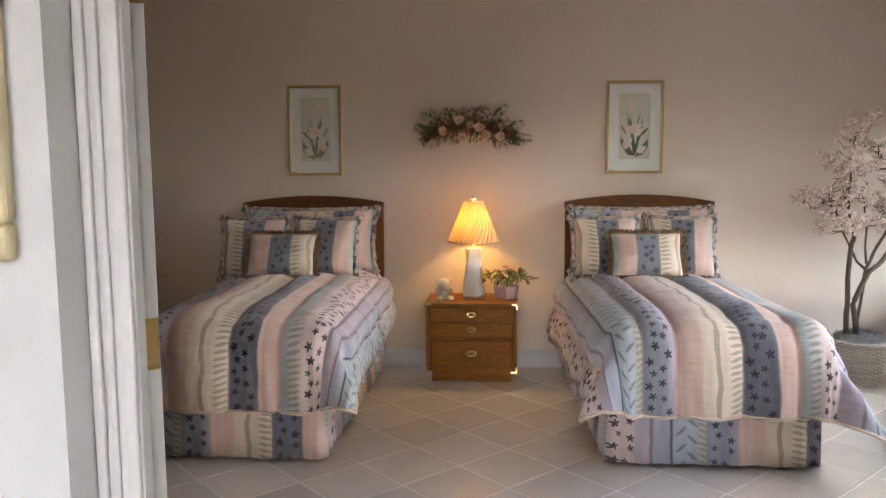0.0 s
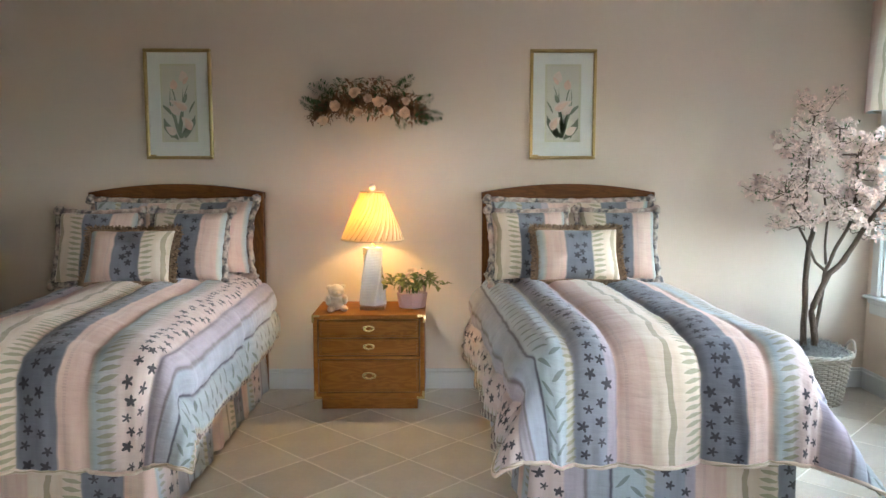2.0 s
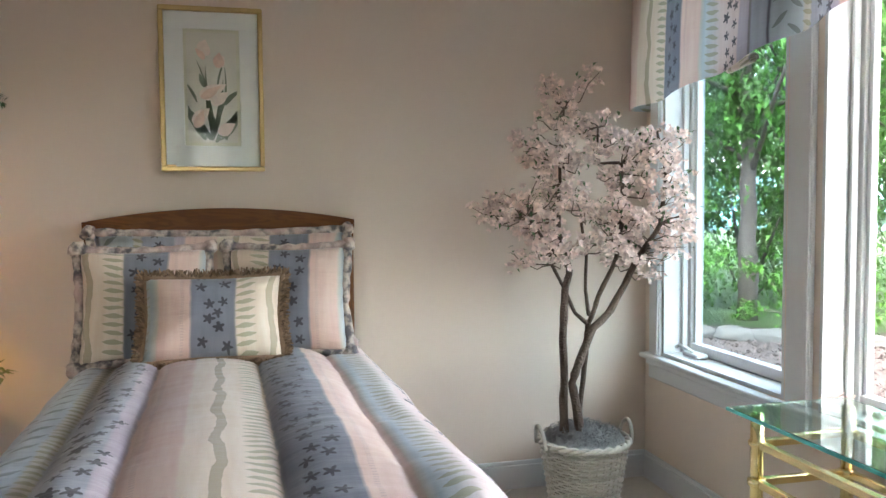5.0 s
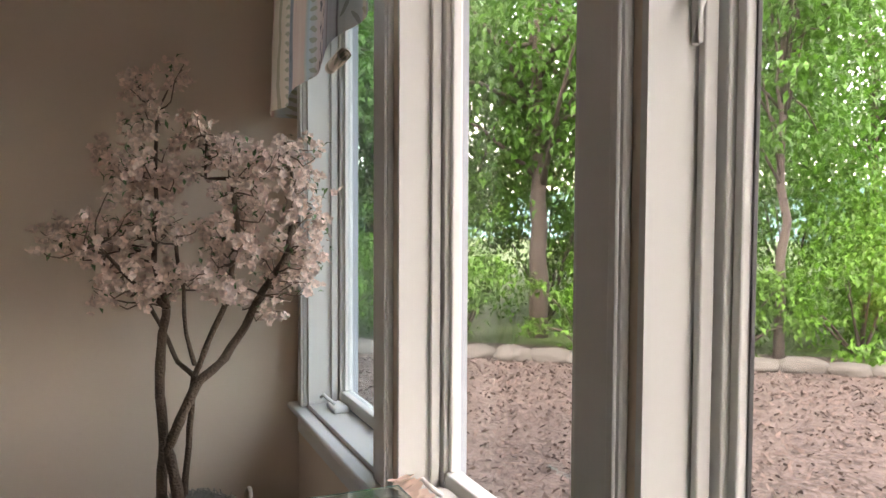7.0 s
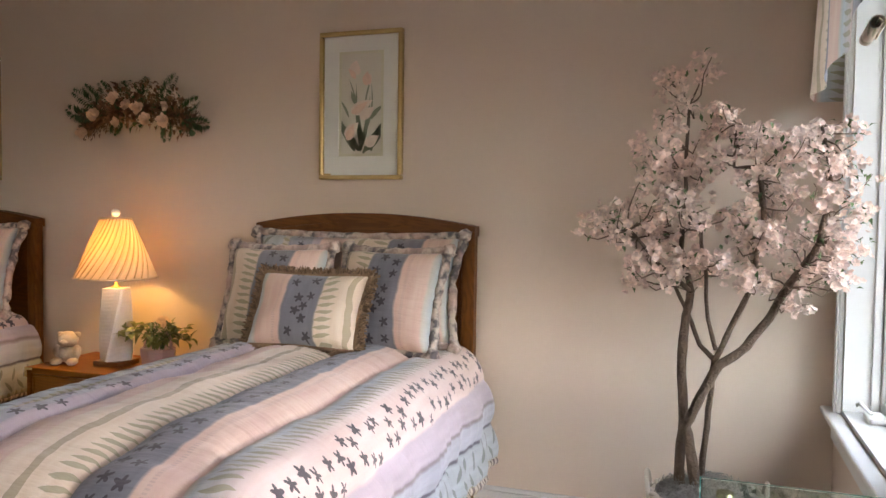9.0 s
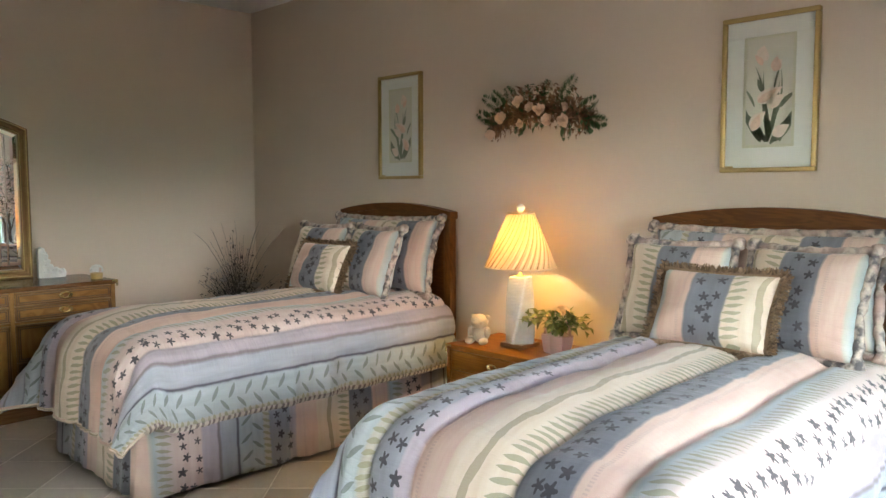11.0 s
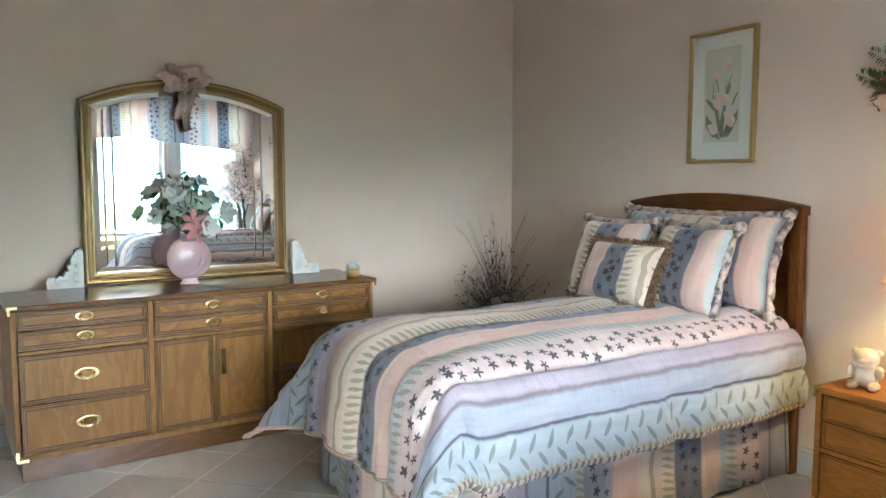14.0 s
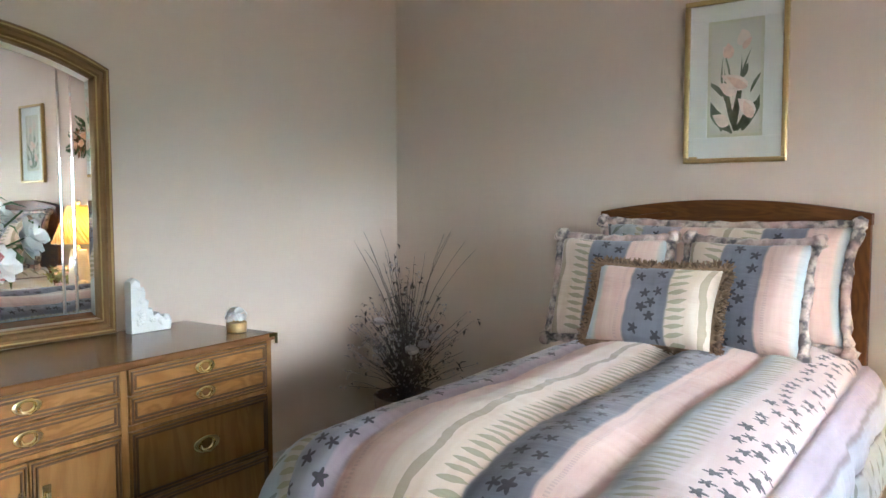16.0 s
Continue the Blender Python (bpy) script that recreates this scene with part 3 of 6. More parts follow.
def bed(m, seed, turn, lf):
    root = thing("bed", m, "twin bed with an arched cherry wood headboard", "bed", "twin beds")
    w = 1.04

    def slab(x0, x1, zb, ztf, y0, y1):
        bm = bmesh.new()
        k = 20
        xx = [x0 + (x1 - x0) * i / k for i in range(k + 1)]
        surf(bm, [[(x, y0, zb) for x in xx], [(x, y0, ztf(x)) for x in xx], [(x, y1, ztf(x)) for x in xx], [(x, y1, zb) for x in xx]], closed_v=True)
        bmesh.ops.holes_fill(bm, edges=[e for e in bm.edges if e.is_boundary])
        return bm

    part("panel", slab(-0.47, 0.47, 0.30, lambda x: arch(x, w, 1.165, 0.05), -0.045, -0.03), "cherry", root, smooth=False)
    for sg in (-1, 1):
        bm = bx((sg * 0.52, -0.07, 0.0), (sg * 0.463, -0.02, arch(0.5, w, 1.225, 0.05) - 0.012), 0.006)
        part("post", bm, "cherry_v", root)
        bm = bx((sg * 0.462, -0.058, 0.3), (sg * 0.45, -0.046, 1.15), 0.003)
        part("bead", bm, "cherry_v", root)
    # arched top rail in two steps
    for x, z0, z1, y0, y1 in ((0.523, 1.19, 1.232, -0.078, -0.012), (0.462, 1.135, 1.192, -0.066, -0.022), (0.45, 1.118, 1.136, -0.058, -0.03)):
        bm = bmesh.new()
        xx = [-x + 2 * x * i / 28 for i in range(29)]
        surf(bm, [[(q, y0, arch(q, w, z0, 0.05)) for q in xx], [(q, y0, arch(q, w, z1, 0.05)) for q in xx],
                  [(q, y1, arch(q, w, z1, 0.05)) for q in xx], [(q, y1, arch(q, w, z0, 0.05)) for q in xx]], closed_v=True)
        bmesh.ops.holes_fill(bm, edges=[e for e in bm.edges if e.is_boundary])
        part("top_rail", bm, "cherry", root, smooth=False)
    part("mattress", bx((-0.46, -1.74, 0.44), (0.48, -0.09, 0.675), 0.06, 4), M["mat_board"], root)
    part("box_spring", bx((-0.42, -1.74, 0.2), (0.47, -0.09, 0.438), 0.02), M["mat_board"], root)
    for x in (-0.4, 0.4):
        for y in (-0.2, -1.65):
            bm = bmesh.new()
            lathe(bm, [(0.02, 0), (0.028, 0.02), (0.028, 0.199)], 12, (x, y, 0))
            part("leg", bm, "cherry_v", root)
    # pleated skirt round three sides
    per, x, y = [], 0.505, 0.30 - lf
    k = 80
    for i in range(k + 1):
        per.append((-x, -0.1 + (y + 0.1) * i / k, -1, 0))
    for i in range(1, 61):
        per.append((-x + 2 * x * i / 60, y, 0, -1))
    for i in range(1, k + 1):
        per.append((x, y + (-0.1 - y) * i / k, 1, 0))
    rows, uvs, ln = [[], [], [], []], [[], [], [], []], 0
    for i, (px, py, nx, ny) in enumerate(per):
        if i:
            ln += math.hypot(px - per[i - 1][0], py - per[i - 1][1])
        for j, z in enumerate((0.44, 0.30, 0.16, 0.025)):
            pl = (0.006 * math.sin(ln * 40) + 0.012 * noise.noise(Vector((ln * 6, j * 0.2, seed)))) * (j / 3) + 0.01 * j
            zz = z + (0.008 * noise.noise(Vector((ln * 4, 7, seed))) if j == 3 else 0)
            # kick pleats at the corners and in the middle of each side
            for c in (0.86, 1.72, 2.735, 3.6):
                dd = abs(ln - c)
                if dd < 0.035:
                    pl -= 0.03 * (1 - dd / 0.035) * (j / 3)
            rows[j].append((px + nx * pl - (py + 0.1) * math.tan(radians(turn)), py + ny * pl, zz))
            uvs[j].append((ln + 0.12 * seed, z))
    bm = bmesh.new()
    surf(bm, rows, uvs=uvs)
    ob = part("bed_skirt", bm, "fabric", root, "striped pleated bed skirt")
    sol = ob.modifiers.new("thick", "SOLIDIFY")
    sol.thickness = 0.004
    return root


def outline(w, h, n=16, e=0.06):
    """Rounded pillow outline with drawn-out corners, in x and z."""
    pts = []
    for (x0, z0), (x1, z1) in (((-1, -1), (1, -1)), ((1, -1), (1, 1)), ((1, 1), (-1, 1)), ((-1, 1), (-1, -1))):
        for i in range(n):
            f = i / n
            x, z = x0 + (x1 - x0) * f, z0 + (z1 - z0) * f
            bow = 1 - e * math.sin(math.pi * f)
            if x0 == x1:
                x *= bow
            else:
                z *= bow
            pts.append((x * w / 2, z * h / 2))
    return pts


def pillow(m, w, h, t, off, label, name, trim, seed=0.0, flip=1):
    root = thing(name, m, label, "pillow", "striped pillows")
    bm = bmesh.new()
    k = 18
    for sd in (-1, 1):
        rows, uvs = [], []
        for j in range(k + 1):
            z = -1 + 2 * j / k
            r, q = [], []
            for i in range(k + 1):
                x = -1 + 2 * i / k
                bowx, bowz = 1 - 0.06 * (1 - z * z), 1 - 0.06 * (1 - x * x)
                th = (max(0, 1 - x ** 4) * max(0, 1 - z ** 4)) ** 0.55
                th *= 1 + 0.25 * noise.noise(Vector((x * 1.6 + seed, z * 1.6, sd)))
                wr = 0.006 * noise.noise(Vector((x * 5, z * 5, seed + sd))) * th
                r.append((x * bowx * w / 2, sd * (t / 2 * th) + wr, z * bowz * h / 2))
                q.append((flip * x * w / 2 + off, z * h / 2))
            rows.append(r)
            uvs.append(q)
        surf(bm, rows, uvs=uvs)
    bmesh.ops.remove_doubles(bm, verts=bm.verts, dist=0.0005)
    part("cushion", bm, "fabric", root)
    o = outline(w * 1.0, h * 1.0)
    if trim == "rope":
        bm = bmesh.new()
        pts, rad = [], []
        for i, (x, z) in enumerate(o):
            g = noise.noise(Vector((x * 16, z * 16, seed)))
            pts.append((x * 1.02 + 0.006 * g, 0.008 * g, z * 1.02 - 0.005 * g))
            rad.append(0.0185 + 0.003 * math.sin(i * 2.7) + 0.007 * g)
        tube(bm, pts, rad, 8, closed=True, uvk=1)
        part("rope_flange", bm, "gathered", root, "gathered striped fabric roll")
        for x, z in ((-1, -1), (1, -1), (1, 1), (-1, 1)):
            bm = bmesh.new()
            bmesh.ops.create_icosphere(bm, subdivisions=2, radius=0.029, matrix=Matrix.Translation((x * w * 0.51, 0, z * h * 0.51)))
            lay = bm.loops.layers.uv.verify()
            for vv in bm.verts:
                vv.co += Vector((1, 0.6, 1)) * 0.014 * noise.noise(vv.co * 40)
            for f in bm.faces:
                f.smooth = True
                for lp in f.loops:
                    lp[lay].uv = (0.05 + (lp.vert.co.x * 3.0 + lp.vert.co.z * 2.0) % 0.25, lp.vert.co.z)
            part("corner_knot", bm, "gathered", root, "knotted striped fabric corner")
    else:
        rnd = random.Random(int(seed * 10) + 5)
        bm = bmesh.new()
        big = outline(w, h, 60)
        for i, (x, z) in enumerate(big):
            nx, nz = x / (w / 2), z / (h / 2)
            dd = Vector((nx if abs(nx) > abs(nz) * 0.93 else 0, 0, nz if abs(nz) > abs(nx) * 0.93 else 0)).normalized()
            for q in range(13):
                l = rnd.uniform(0.018, 0.038)
                d = (dd + Vector((rnd.uniform(-0.9, 0.9), rnd.uniform(-1.0, 1.0), rnd.uniform(-0.9, 0.9)))).normalized()
                p = Vector((x, rnd.uniform(-0.012, 0.012), z)) * 0.995
                sd = d.cross(Vector((rnd.uniform(-1, 1), 1, rnd.uniform(-1, 1)))).normalized() * 0.0035
                f = bm.faces.new([bm.verts.new(c) for c in (p - sd, p + sd, p + d * l + sd * 0.7, p + d * l - sd * 0.7)])
        tube(bm, [(x, 0, z) for x, z in o], 0.015, 6, closed=True)
        part("fringe", bm, "fringe", root, "brown brush fringe")
    return root


def dressed_bed(cx, turn, skirt_turn, shift, seed, wl, wr, lf, dx, dy):
    base = pose(cx, -0.005, 0, 0, 0, turn)
    bed(pose(cx, -0.005, 0), seed, skirt_turn, lf)
    comforter(base @ pose(0, -0.12, 0), shift, seed, wl, wr, lf, -1 if cx > 0 else 1)
    base = pose(cx + dx, -0.005, 0.025)
    pillow(base @ pose(-dx, -0.17, 0.945, -14), 0.96, 0.45, 0.15, -0.03, "long striped pillow sham with rolled fabric edge", "pillow_sham", "rope", seed + 1)
    pillow(base @ pose(-0.255, -0.335 + dy, 0.91, -20, 0, 5), 0.45, 0.42, 0.17, 0.22, "square striped pillow with rolled fabric edge", "pillow", "rope", seed + 2)
    pillow(base @ pose(0.25, -0.325 + dy, 0.91, -20, 0, -5), 0.45, 0.42, 0.17, 0.22, "square striped pillow with rolled fabric edge", "pillow", "rope", seed + 3)
    pillow(base @ pose(-0.01, -0.50 + dy, 0.875, -26), 0.475, 0.31, 0.15, 0.228, "small striped accent pillow with brown fringe", "accent_pillow", "fringe", seed + 4, -1)


dressed_bed(1.502, 2.5, 2.5, 0.05, 1.0, 0.91, 0.95, 2.17, -0.01, 0.0)
dressed_bed(-0.862, 1.2, -1.0, 0.15, 2.0, 0.93, 0.86, 2.22, -0.085, -0.06)


# ---- nightstand ----
def pull(parent, m, w=0.05):
    """Oval bail pull with a pierced back plate."""
    bm = bmesh.new()
    n = 20
    pts = [(w / 2 * math.cos(a), w * 0.26 * math.sin(a) * (1.15 if math.sin(a) < 0 else 0.9)) for a in [2 * math.pi * i / n for i in range(n)]]
    outer = [[(x, y, z) for x, z in pts] for y in (0.0, -0.004)]
    outer.append([(x * 0.93, -0.006, z * 0.9) for x, z in pts])
    inner = [(x * 0.42, -0.0045, z * 0.55) for x, z in pts]
    surf(bm, outer + [inner, [(x, 0.0, z) for x, y, z in inner]], closed_u=True)
    tube(bm, [(-w * 0.26, -0.008, 0.0), (-w * 0.22, -0.013, -w * 0.17), (0, -0.015, -w * 0.25), (w * 0.22, -0.013, -w * 0.17), (w * 0.26, -0.008, 0.0)], w * 0.035, 6)
    ob = part("pull", bm, "brass", parent, "oval brass bail pull")
    ob.matrix_basis = m
    return ob


def brass_corner(parent, x, y, z, sx, sz, l=0.045):
    """Corner bracket on a front: arms along x and z."""
    bm = bx((x, y, z), (x + sx * l, y - 0.002, z + sz * 0.013), 0.0006)
    bx((x, y, z + sz * 0.0135), (x + sx * 0.013, y - 0.002, z + sz * l), 0.0006, bm=bm)
    part("brass_corner", bm, "brass", parent, "brass corner bracket")


ns = thing("nightstand", pose(0.32, -0.03, 0), "cherry wood three drawer nightstand with brass corners", "nightstand")
part("top", bx((-0.32, -0.43, 0.53), (0.32, 0, 0.558), 0.004), "nightstand", ns)
bm = bx((-0.315, -0.425, 0.07), (-0.29, 0, 0.53), 0.003)
bx((0.29, -0.425, 0.07), (0.315, 0, 0.53), 0.003, bm=bm)
bx((-0.29, -0.425, 0.07), (0.29, -0.01, 0.105), 0.003, bm=bm)
bx((-0.29, -0.425, 0.30), (0.29, -0.05, 0.318), 0.003, bm=bm)
bx((-0.29, -0.02, 0.105), (0.29, -0.002, 0.53), bm=bm)
part("carcass", bm, "nightstand", ns)
part("plinth", bx((-0.275, -0.39, 0), (0.275, -0.02, 0.07), 0.003), "nightstand", ns)
for z0, z1 in ((0.425, 0.525), (0.322, 0.42), (0.110, 0.295)):
    dr = part("drawer", bx((-0.284, -0.424, z0), (0.284, -0.06, z1), 0.003), "nightstand", ns)
    part("bead", ring(-0.275, 0.275, z0 + 0.007, z1 - 0.007, 0.006, -0.4238, -0.429), "nightstand", dr, smooth=False)
    pull(dr, pose(0, -0.4245, (z0 + z1) / 2 + 0.004), 0.07 if z1 - z0 < 0.12 else 0.085)
for sx in (-1, 1):
    brass_corner(ns, -sx * 0.32, -0.4305, 0.558, sx, -1)
    brass_corner(ns, -sx * 0.315, -0.4255, 0.07, sx, 1)

# ---- pictures ----


def teardrop(bm, x, z, l, w, ang, y, bend=0.0, n=7):
    """A flat petal or leaf in the plane of a print."""
    ca, sa = math.cos(ang), math.sin(ang)
    left, right = [], []
    for i in range(n + 1):
        f = i / n
        hw = w * math.sin(math.pi * (0.05 + 0.95 * f) ** 0.8) * 0.5
        o = bend * f * f * l
        for sg, lst in ((-1, left), (1, right)):
            a, c = f * l, sg * hw + o
            lst.append(bm.verts.new((x + a * ca - c * sa, y, z + a * sa + c * ca)))
    for i in range(n):
        bm.faces.new((left[i], right[i], right[i + 1], left[i + 1]))


M["peach"] = paint("print_peach", (0.78, 0.58, 0.46), 0.9, var=0.3, big=30)
M["blush"] = paint("print_blush", (0.78, 0.67, 0.57), 0.9, var=0.2, big=30)
M["stem"] = paint("print_green", (0.27, 0.31, 0.22), 0.9, var=0.35, big=25)
M["rule"] = paint("print_rule", (0.66, 0.66, 0.50), 0.9)
M["pglass"] = glass_mat("picture_glass", gloss=0.004, graze=0.12)


def picture(x, mirror, label):
    w, h = 0.402, 0.656
    root = thing("framed_print", pose(x, -0.0005, 1.758), label, "picture", "flower prints")
    part("backing", bx((-w / 2 + 0.003, -0.012, -h / 2 + 0.003), (w / 2 - 0.003, 0, h / 2 - 0.003)), "print", root)
    fw = 0.020
    for a, b_ in (((-w / 2, -0.032, -h / 2), (w / 2, -0.001, -h / 2 + fw)), ((-w / 2, -0.032, h / 2 - fw), (w / 2, -0.001, h / 2)),
                  ((-w / 2, -0.032, -h / 2 + fw), (-w / 2 + fw, -0.001, h / 2 - fw)), ((w / 2 - fw, -0.032, -h / 2 + fw), (w / 2, -0.001, h / 2 - fw))):
        part("frame_bar", bx(a, b_, 0.006, 3), "gilt", root)
    iw, ih, cz = 0.108, 0.232, 0.008
    for a, b_ in (((-w / 2 + fw, -0.016, -h / 2 + fw), (w / 2 - fw, -0.0125, -ih + cz)), ((-w / 2 + fw, -0.016, ih + cz), (w / 2 - fw, -0.0125, h / 2 - fw)),
                  ((-w / 2 + fw, -0.016, -ih + cz), (-iw, -0.0125, ih + cz)), ((iw, -0.016, -ih + cz), (w / 2 - fw, -0.0125, ih + cz))):
        part("mat", bx(a, b_, 0.001, 1), "mat_board", root)
    bm = bmesh.new()
    for a, b_ in (((-iw, -0.0138, -ih + cz), (iw, -0.0124, -ih + cz + 0.012)), ((-iw, -0.0138, ih + cz - 0.012), (iw, -0.0124, ih + cz)),
                  ((-iw, -0.0138, -ih + cz + 0.012), (-iw + 0.012, -0.0124, ih + cz - 0.012)), ((iw - 0.012, -0.0138, -ih + cz + 0.012), (iw, -0.0124, ih + cz - 0.012))):
        bx(a, b_, bm=bm)
    part("inner_mat", bm, "rule", root, "pale green inner mat rule")
    s = -1 if mirror else 1
    bm = bmesh.new()
    for (q, z, l, ww, an, be) in ((0, -0.2, 0.30, 0.014, 1.75, -0.1), (0.0, -0.2, 0.25, 0.02, 1.3, 0.1), (-0.01, -0.2, 0.2, 0.03, 2.1, 0.15), (0.01, -0.21, 0.22, 0.032, 1.0, -0.2),
                                  (0, -0.2, 0.17, 0.028, 2.4, -0.2), (0.02, -0.2, 0.15, 0.03, 0.6, 0.3), (-0.05, -0.17, 0.23, 0.009, 1.95, 0.1), (0.03, -0.1, 0.2, 0.009, 1.2, 0.3),
                                  (-0.02, 0.0, 0.13, 0.007, 1.8, 0.1), (0.02, 0.02, 0.1, 0.007, 1.4, -0.1), (-0.03, 0.01, 0.06, 0.02, 1.9, 0.0), (0.05, -0.06, 0.09, 0.022, 1.2, -0.5), (0, -0.19, 0.1, 0.03, 1.5, 0.1), (-0.03, -0.2, 0.13, 0.03, 2.0, 0.2), (0.05, -0.2, 0.16, 0.024, 1.4, -0.3), (0.0, -0.2, 0.2, 0.022, 1.62, 0.05), (0.02, -0.05, 0.14, 0.008, 1.7, -0.3), (-0.06, -0.05, 0.1, 0.012, 1.9, 0.2)):
        teardrop(bm, s * q, z, l, ww, an if s > 0 else math.pi - an, -0.0129, be * s)
    part("print_leaves", bm, "stem", root, "printed dark green leaves")
    for mt, lst in (("blush", ((-0.05, -0.02, 0.11, 0.06, 0.1, 0.3), (-0.08, -0.13, 0.085, 0.06, 0.4, 0.3), (0.02, -0.17, 0.075, 0.05, 0.3, 0.2), (0.0, -0.06, 0.08, 0.05, 0.9, -0.2), (0.015, 0.10, 0.05, 0.05, 0.7, 0.1), (-0.04, 0.14, 0.06, 0.06, 1.0, 0.3))),
                    ("peach", ((-0.045, -0.03, 0.09, 0.035, 0.35, 0.2), (-0.07, -0.15, 0.075, 0.04, 0.9, 0.2), (0.02, 0.09, 0.06, 0.045, 1.2, 0.2), (-0.03, 0.12, 0.055, 0.025, 2.0, 0.2)))):
        for (q, z, l, ww, an, be) in lst:
            bm = bmesh.new()
            teardrop(bm, s * q, z, l, ww, an if s > 0 else math.pi - an, -0.0132 - (0.0003 if mt == "peach" else 0), be * s)
            part("print_lily", bm, mt, root, "printed pale lily")
    part("title_tag", bx((-w / 2 + 0.02, -0.0166, -h / 2 + 0.02), (-w / 2 + 0.055, -0.0161, -h / 2 + 0.028)), "gilt", root, "small gold title tag")
    g = part("glazing", bx((-w / 2 + fw, -0.0195, -h / 2 + fw), (w / 2 - fw, -0.018, h / 2 - fw)), "pglass", root)
    g.visible_shadow = False


picture(1.469, False, "gold framed print of peach lilies in a pale mat")
picture(-0.845, True, "gold framed lily print with a white mat")

# ---- table lamp and small things on the nightstand ----
M["bead_dark"] = paint("dark_bead_wood", (0.13, 0.064, 0.026), 0.4, var=0.2)
M["pearl"] = paint("mother_of_pearl", (0.66, 0.64, 0.60), 0.22, var=0.22, big=14, fine=60, bumps=0.2, rnd=0.3)
M["pink_clay"] = paint("pink_glaze", (0.62, 0.40, 0.38), 0.3, var=0.08, big=8)
M["fur"] = paint("cream_plush", (0.62, 0.52, 0.40), 0.95, var=0.25, big=30, fine=250, bumps=0.8, dist=0.004)
M["leaf_dark"] = paint("silk_leaf", (0.10, 0.17, 0.065), 0.6, var=0.4, big=20, rnd=0.6)
M["leaf_var"] = paint("pale_edged_leaf", (0.24, 0.26, 0.09), 0.5, var=0.5, big=35, rnd=0.6)
M["twig"] = paint("brown_twig", (0.17, 0.12, 0.085), 0.9, var=0.4, big=30, rnd=0.4)
M["bark"] = paint("grey_brown_bark", (0.125, 0.085, 0.058), 0.9, var=0.6, big=22, fine=110, bumps=0.9, dist=0.012)
M["petal"] = paint("blossom_petal", (0.82, 0.65, 0.57), 0.7, var=0.22, big=9, fine=60, bumps=0, rnd=0.9)
_pn = M["petal"].node_tree
_pb = _pn.nodes["Principled BSDF"]
_pt = _pn.nodes.new("ShaderNodeBsdfTranslucent")
_px = _pn.nodes.new("ShaderNodeMixShader")
_px.inputs[0].default_value = 0.4
_pn.links.new(_pb.inputs["Base Color"].links[0].from_socket, _pt.inputs[0])
_pn.links.new(_pb.outputs[0], _px.inputs[1])
_pn.links.new(_pt.outputs[0], _px.inputs[2])
_pn.links.new(_px.outputs[0], _pn.nodes["Material Output"].inputs["Surface"])
M["rose"] = paint("dried_rose", (0.84, 0.62, 0.47), 0.8, var=0.2, big=25, rnd=0.6)
M["fern"] = paint("preserved_fern", (0.065, 0.115, 0.045), 0.8, var=0.4, big=14, rnd=0.6)
M["wicker"] = paint("whitewashed_wicker", (0.46, 0.42, 0.35), 0.8, var=0.3, big=40, fine=120, bumps=0.4, rnd=0.4)
M["moss"] = paint("grey_moss", (0.23, 0.225, 0.21), 0.95, var=0.5, big=40, fine=160, bumps=0.9, dist=0.01)

sh, snt, sb = base_mat("pleated_shade")
snt.nodes.remove(sb)
_d = snt.nodes.new("ShaderNodeBsdfDiffuse")
_t = snt.nodes.new("ShaderNodeBsdfTranslucent")
_x = snt.nodes.new("ShaderNodeMixShader")
_d.inputs[0].default_value = (0.85, 0.76, 0.58, 1)
_n = noise_tex(snt, 30, 3)
snt.links.new(mixc(snt, E(snt, _n.outputs["Fac"]), (0.46, 0.27, 0.075), (0.58, 0.36, 0.11)), _t.inputs[0])
_x.inputs[0].default_value = 0.33
snt.links.new(_d.outputs[0], _x.inputs[1])
snt.links.new(_t.outputs[0], _x.inputs[2])
snt.links.new(_x.outputs[0], snt.nodes["Material Output"].inputs["Surface"])
M["shade"] = sh

lamp = thing("table_lamp", pose(0.33, -0.25, 0.5585), "lit table lamp with twisted pearl base and pleated shade", "lamp")
part("foot", bx((-0.072, -0.072, 0), (0.072, 0.072, 0.022), 0.004), "gilt_dark", lamp, "square dark bronze foot")
bm = bmesh.new()
rows = []
for k in range(21):
    f = k / 20
    h = 0.0225 + 0.335 * f
    hw = 0.064 - 0.012 * f
    an = radians(10 + 55 * f)
    rows.append([(hw * 1.25 * math.cos(an + q * math.pi / 2 + o), hw * 1.25 * math.sin(an + q * math.pi / 2 + o), h) for q in range(4) for o in (-0.08, 0.08)])
vs = surf(bm, rows, closed_u=True)
bm.faces.new(vs[0]), bm.faces.new(vs[-1])
part("body", bm, "pearl", lamp, smooth=False)
bm = bmesh.new()
lathe(bm, [(0.012, 0.358), (0.02, 0.360), (0.02, 0.368), (0.008, 0.372), (0.008, 0.42), (0.014, 0.424), (0.014, 0.455), (0.006, 0.46)], 14)
tube(bm, [(0.006, 0, 0.455), (0.006, 0, 0.685)], 0.003, 6)
part("stem", bm, "brass", lamp)
bm = bmesh.new()
lathe(bm, [(0.004, 0.684), (0.012, 0.687), (0.006, 0.691), (0.014, 0.696), (0.0205, 0.706), (0.0205, 0.714), (0.014, 0.724), (0.003, 0.729)], 16)
part("finial", bm, "pearl", lamp, "pale round finial")
bm = bmesh.new()
rows = []
NP = 128
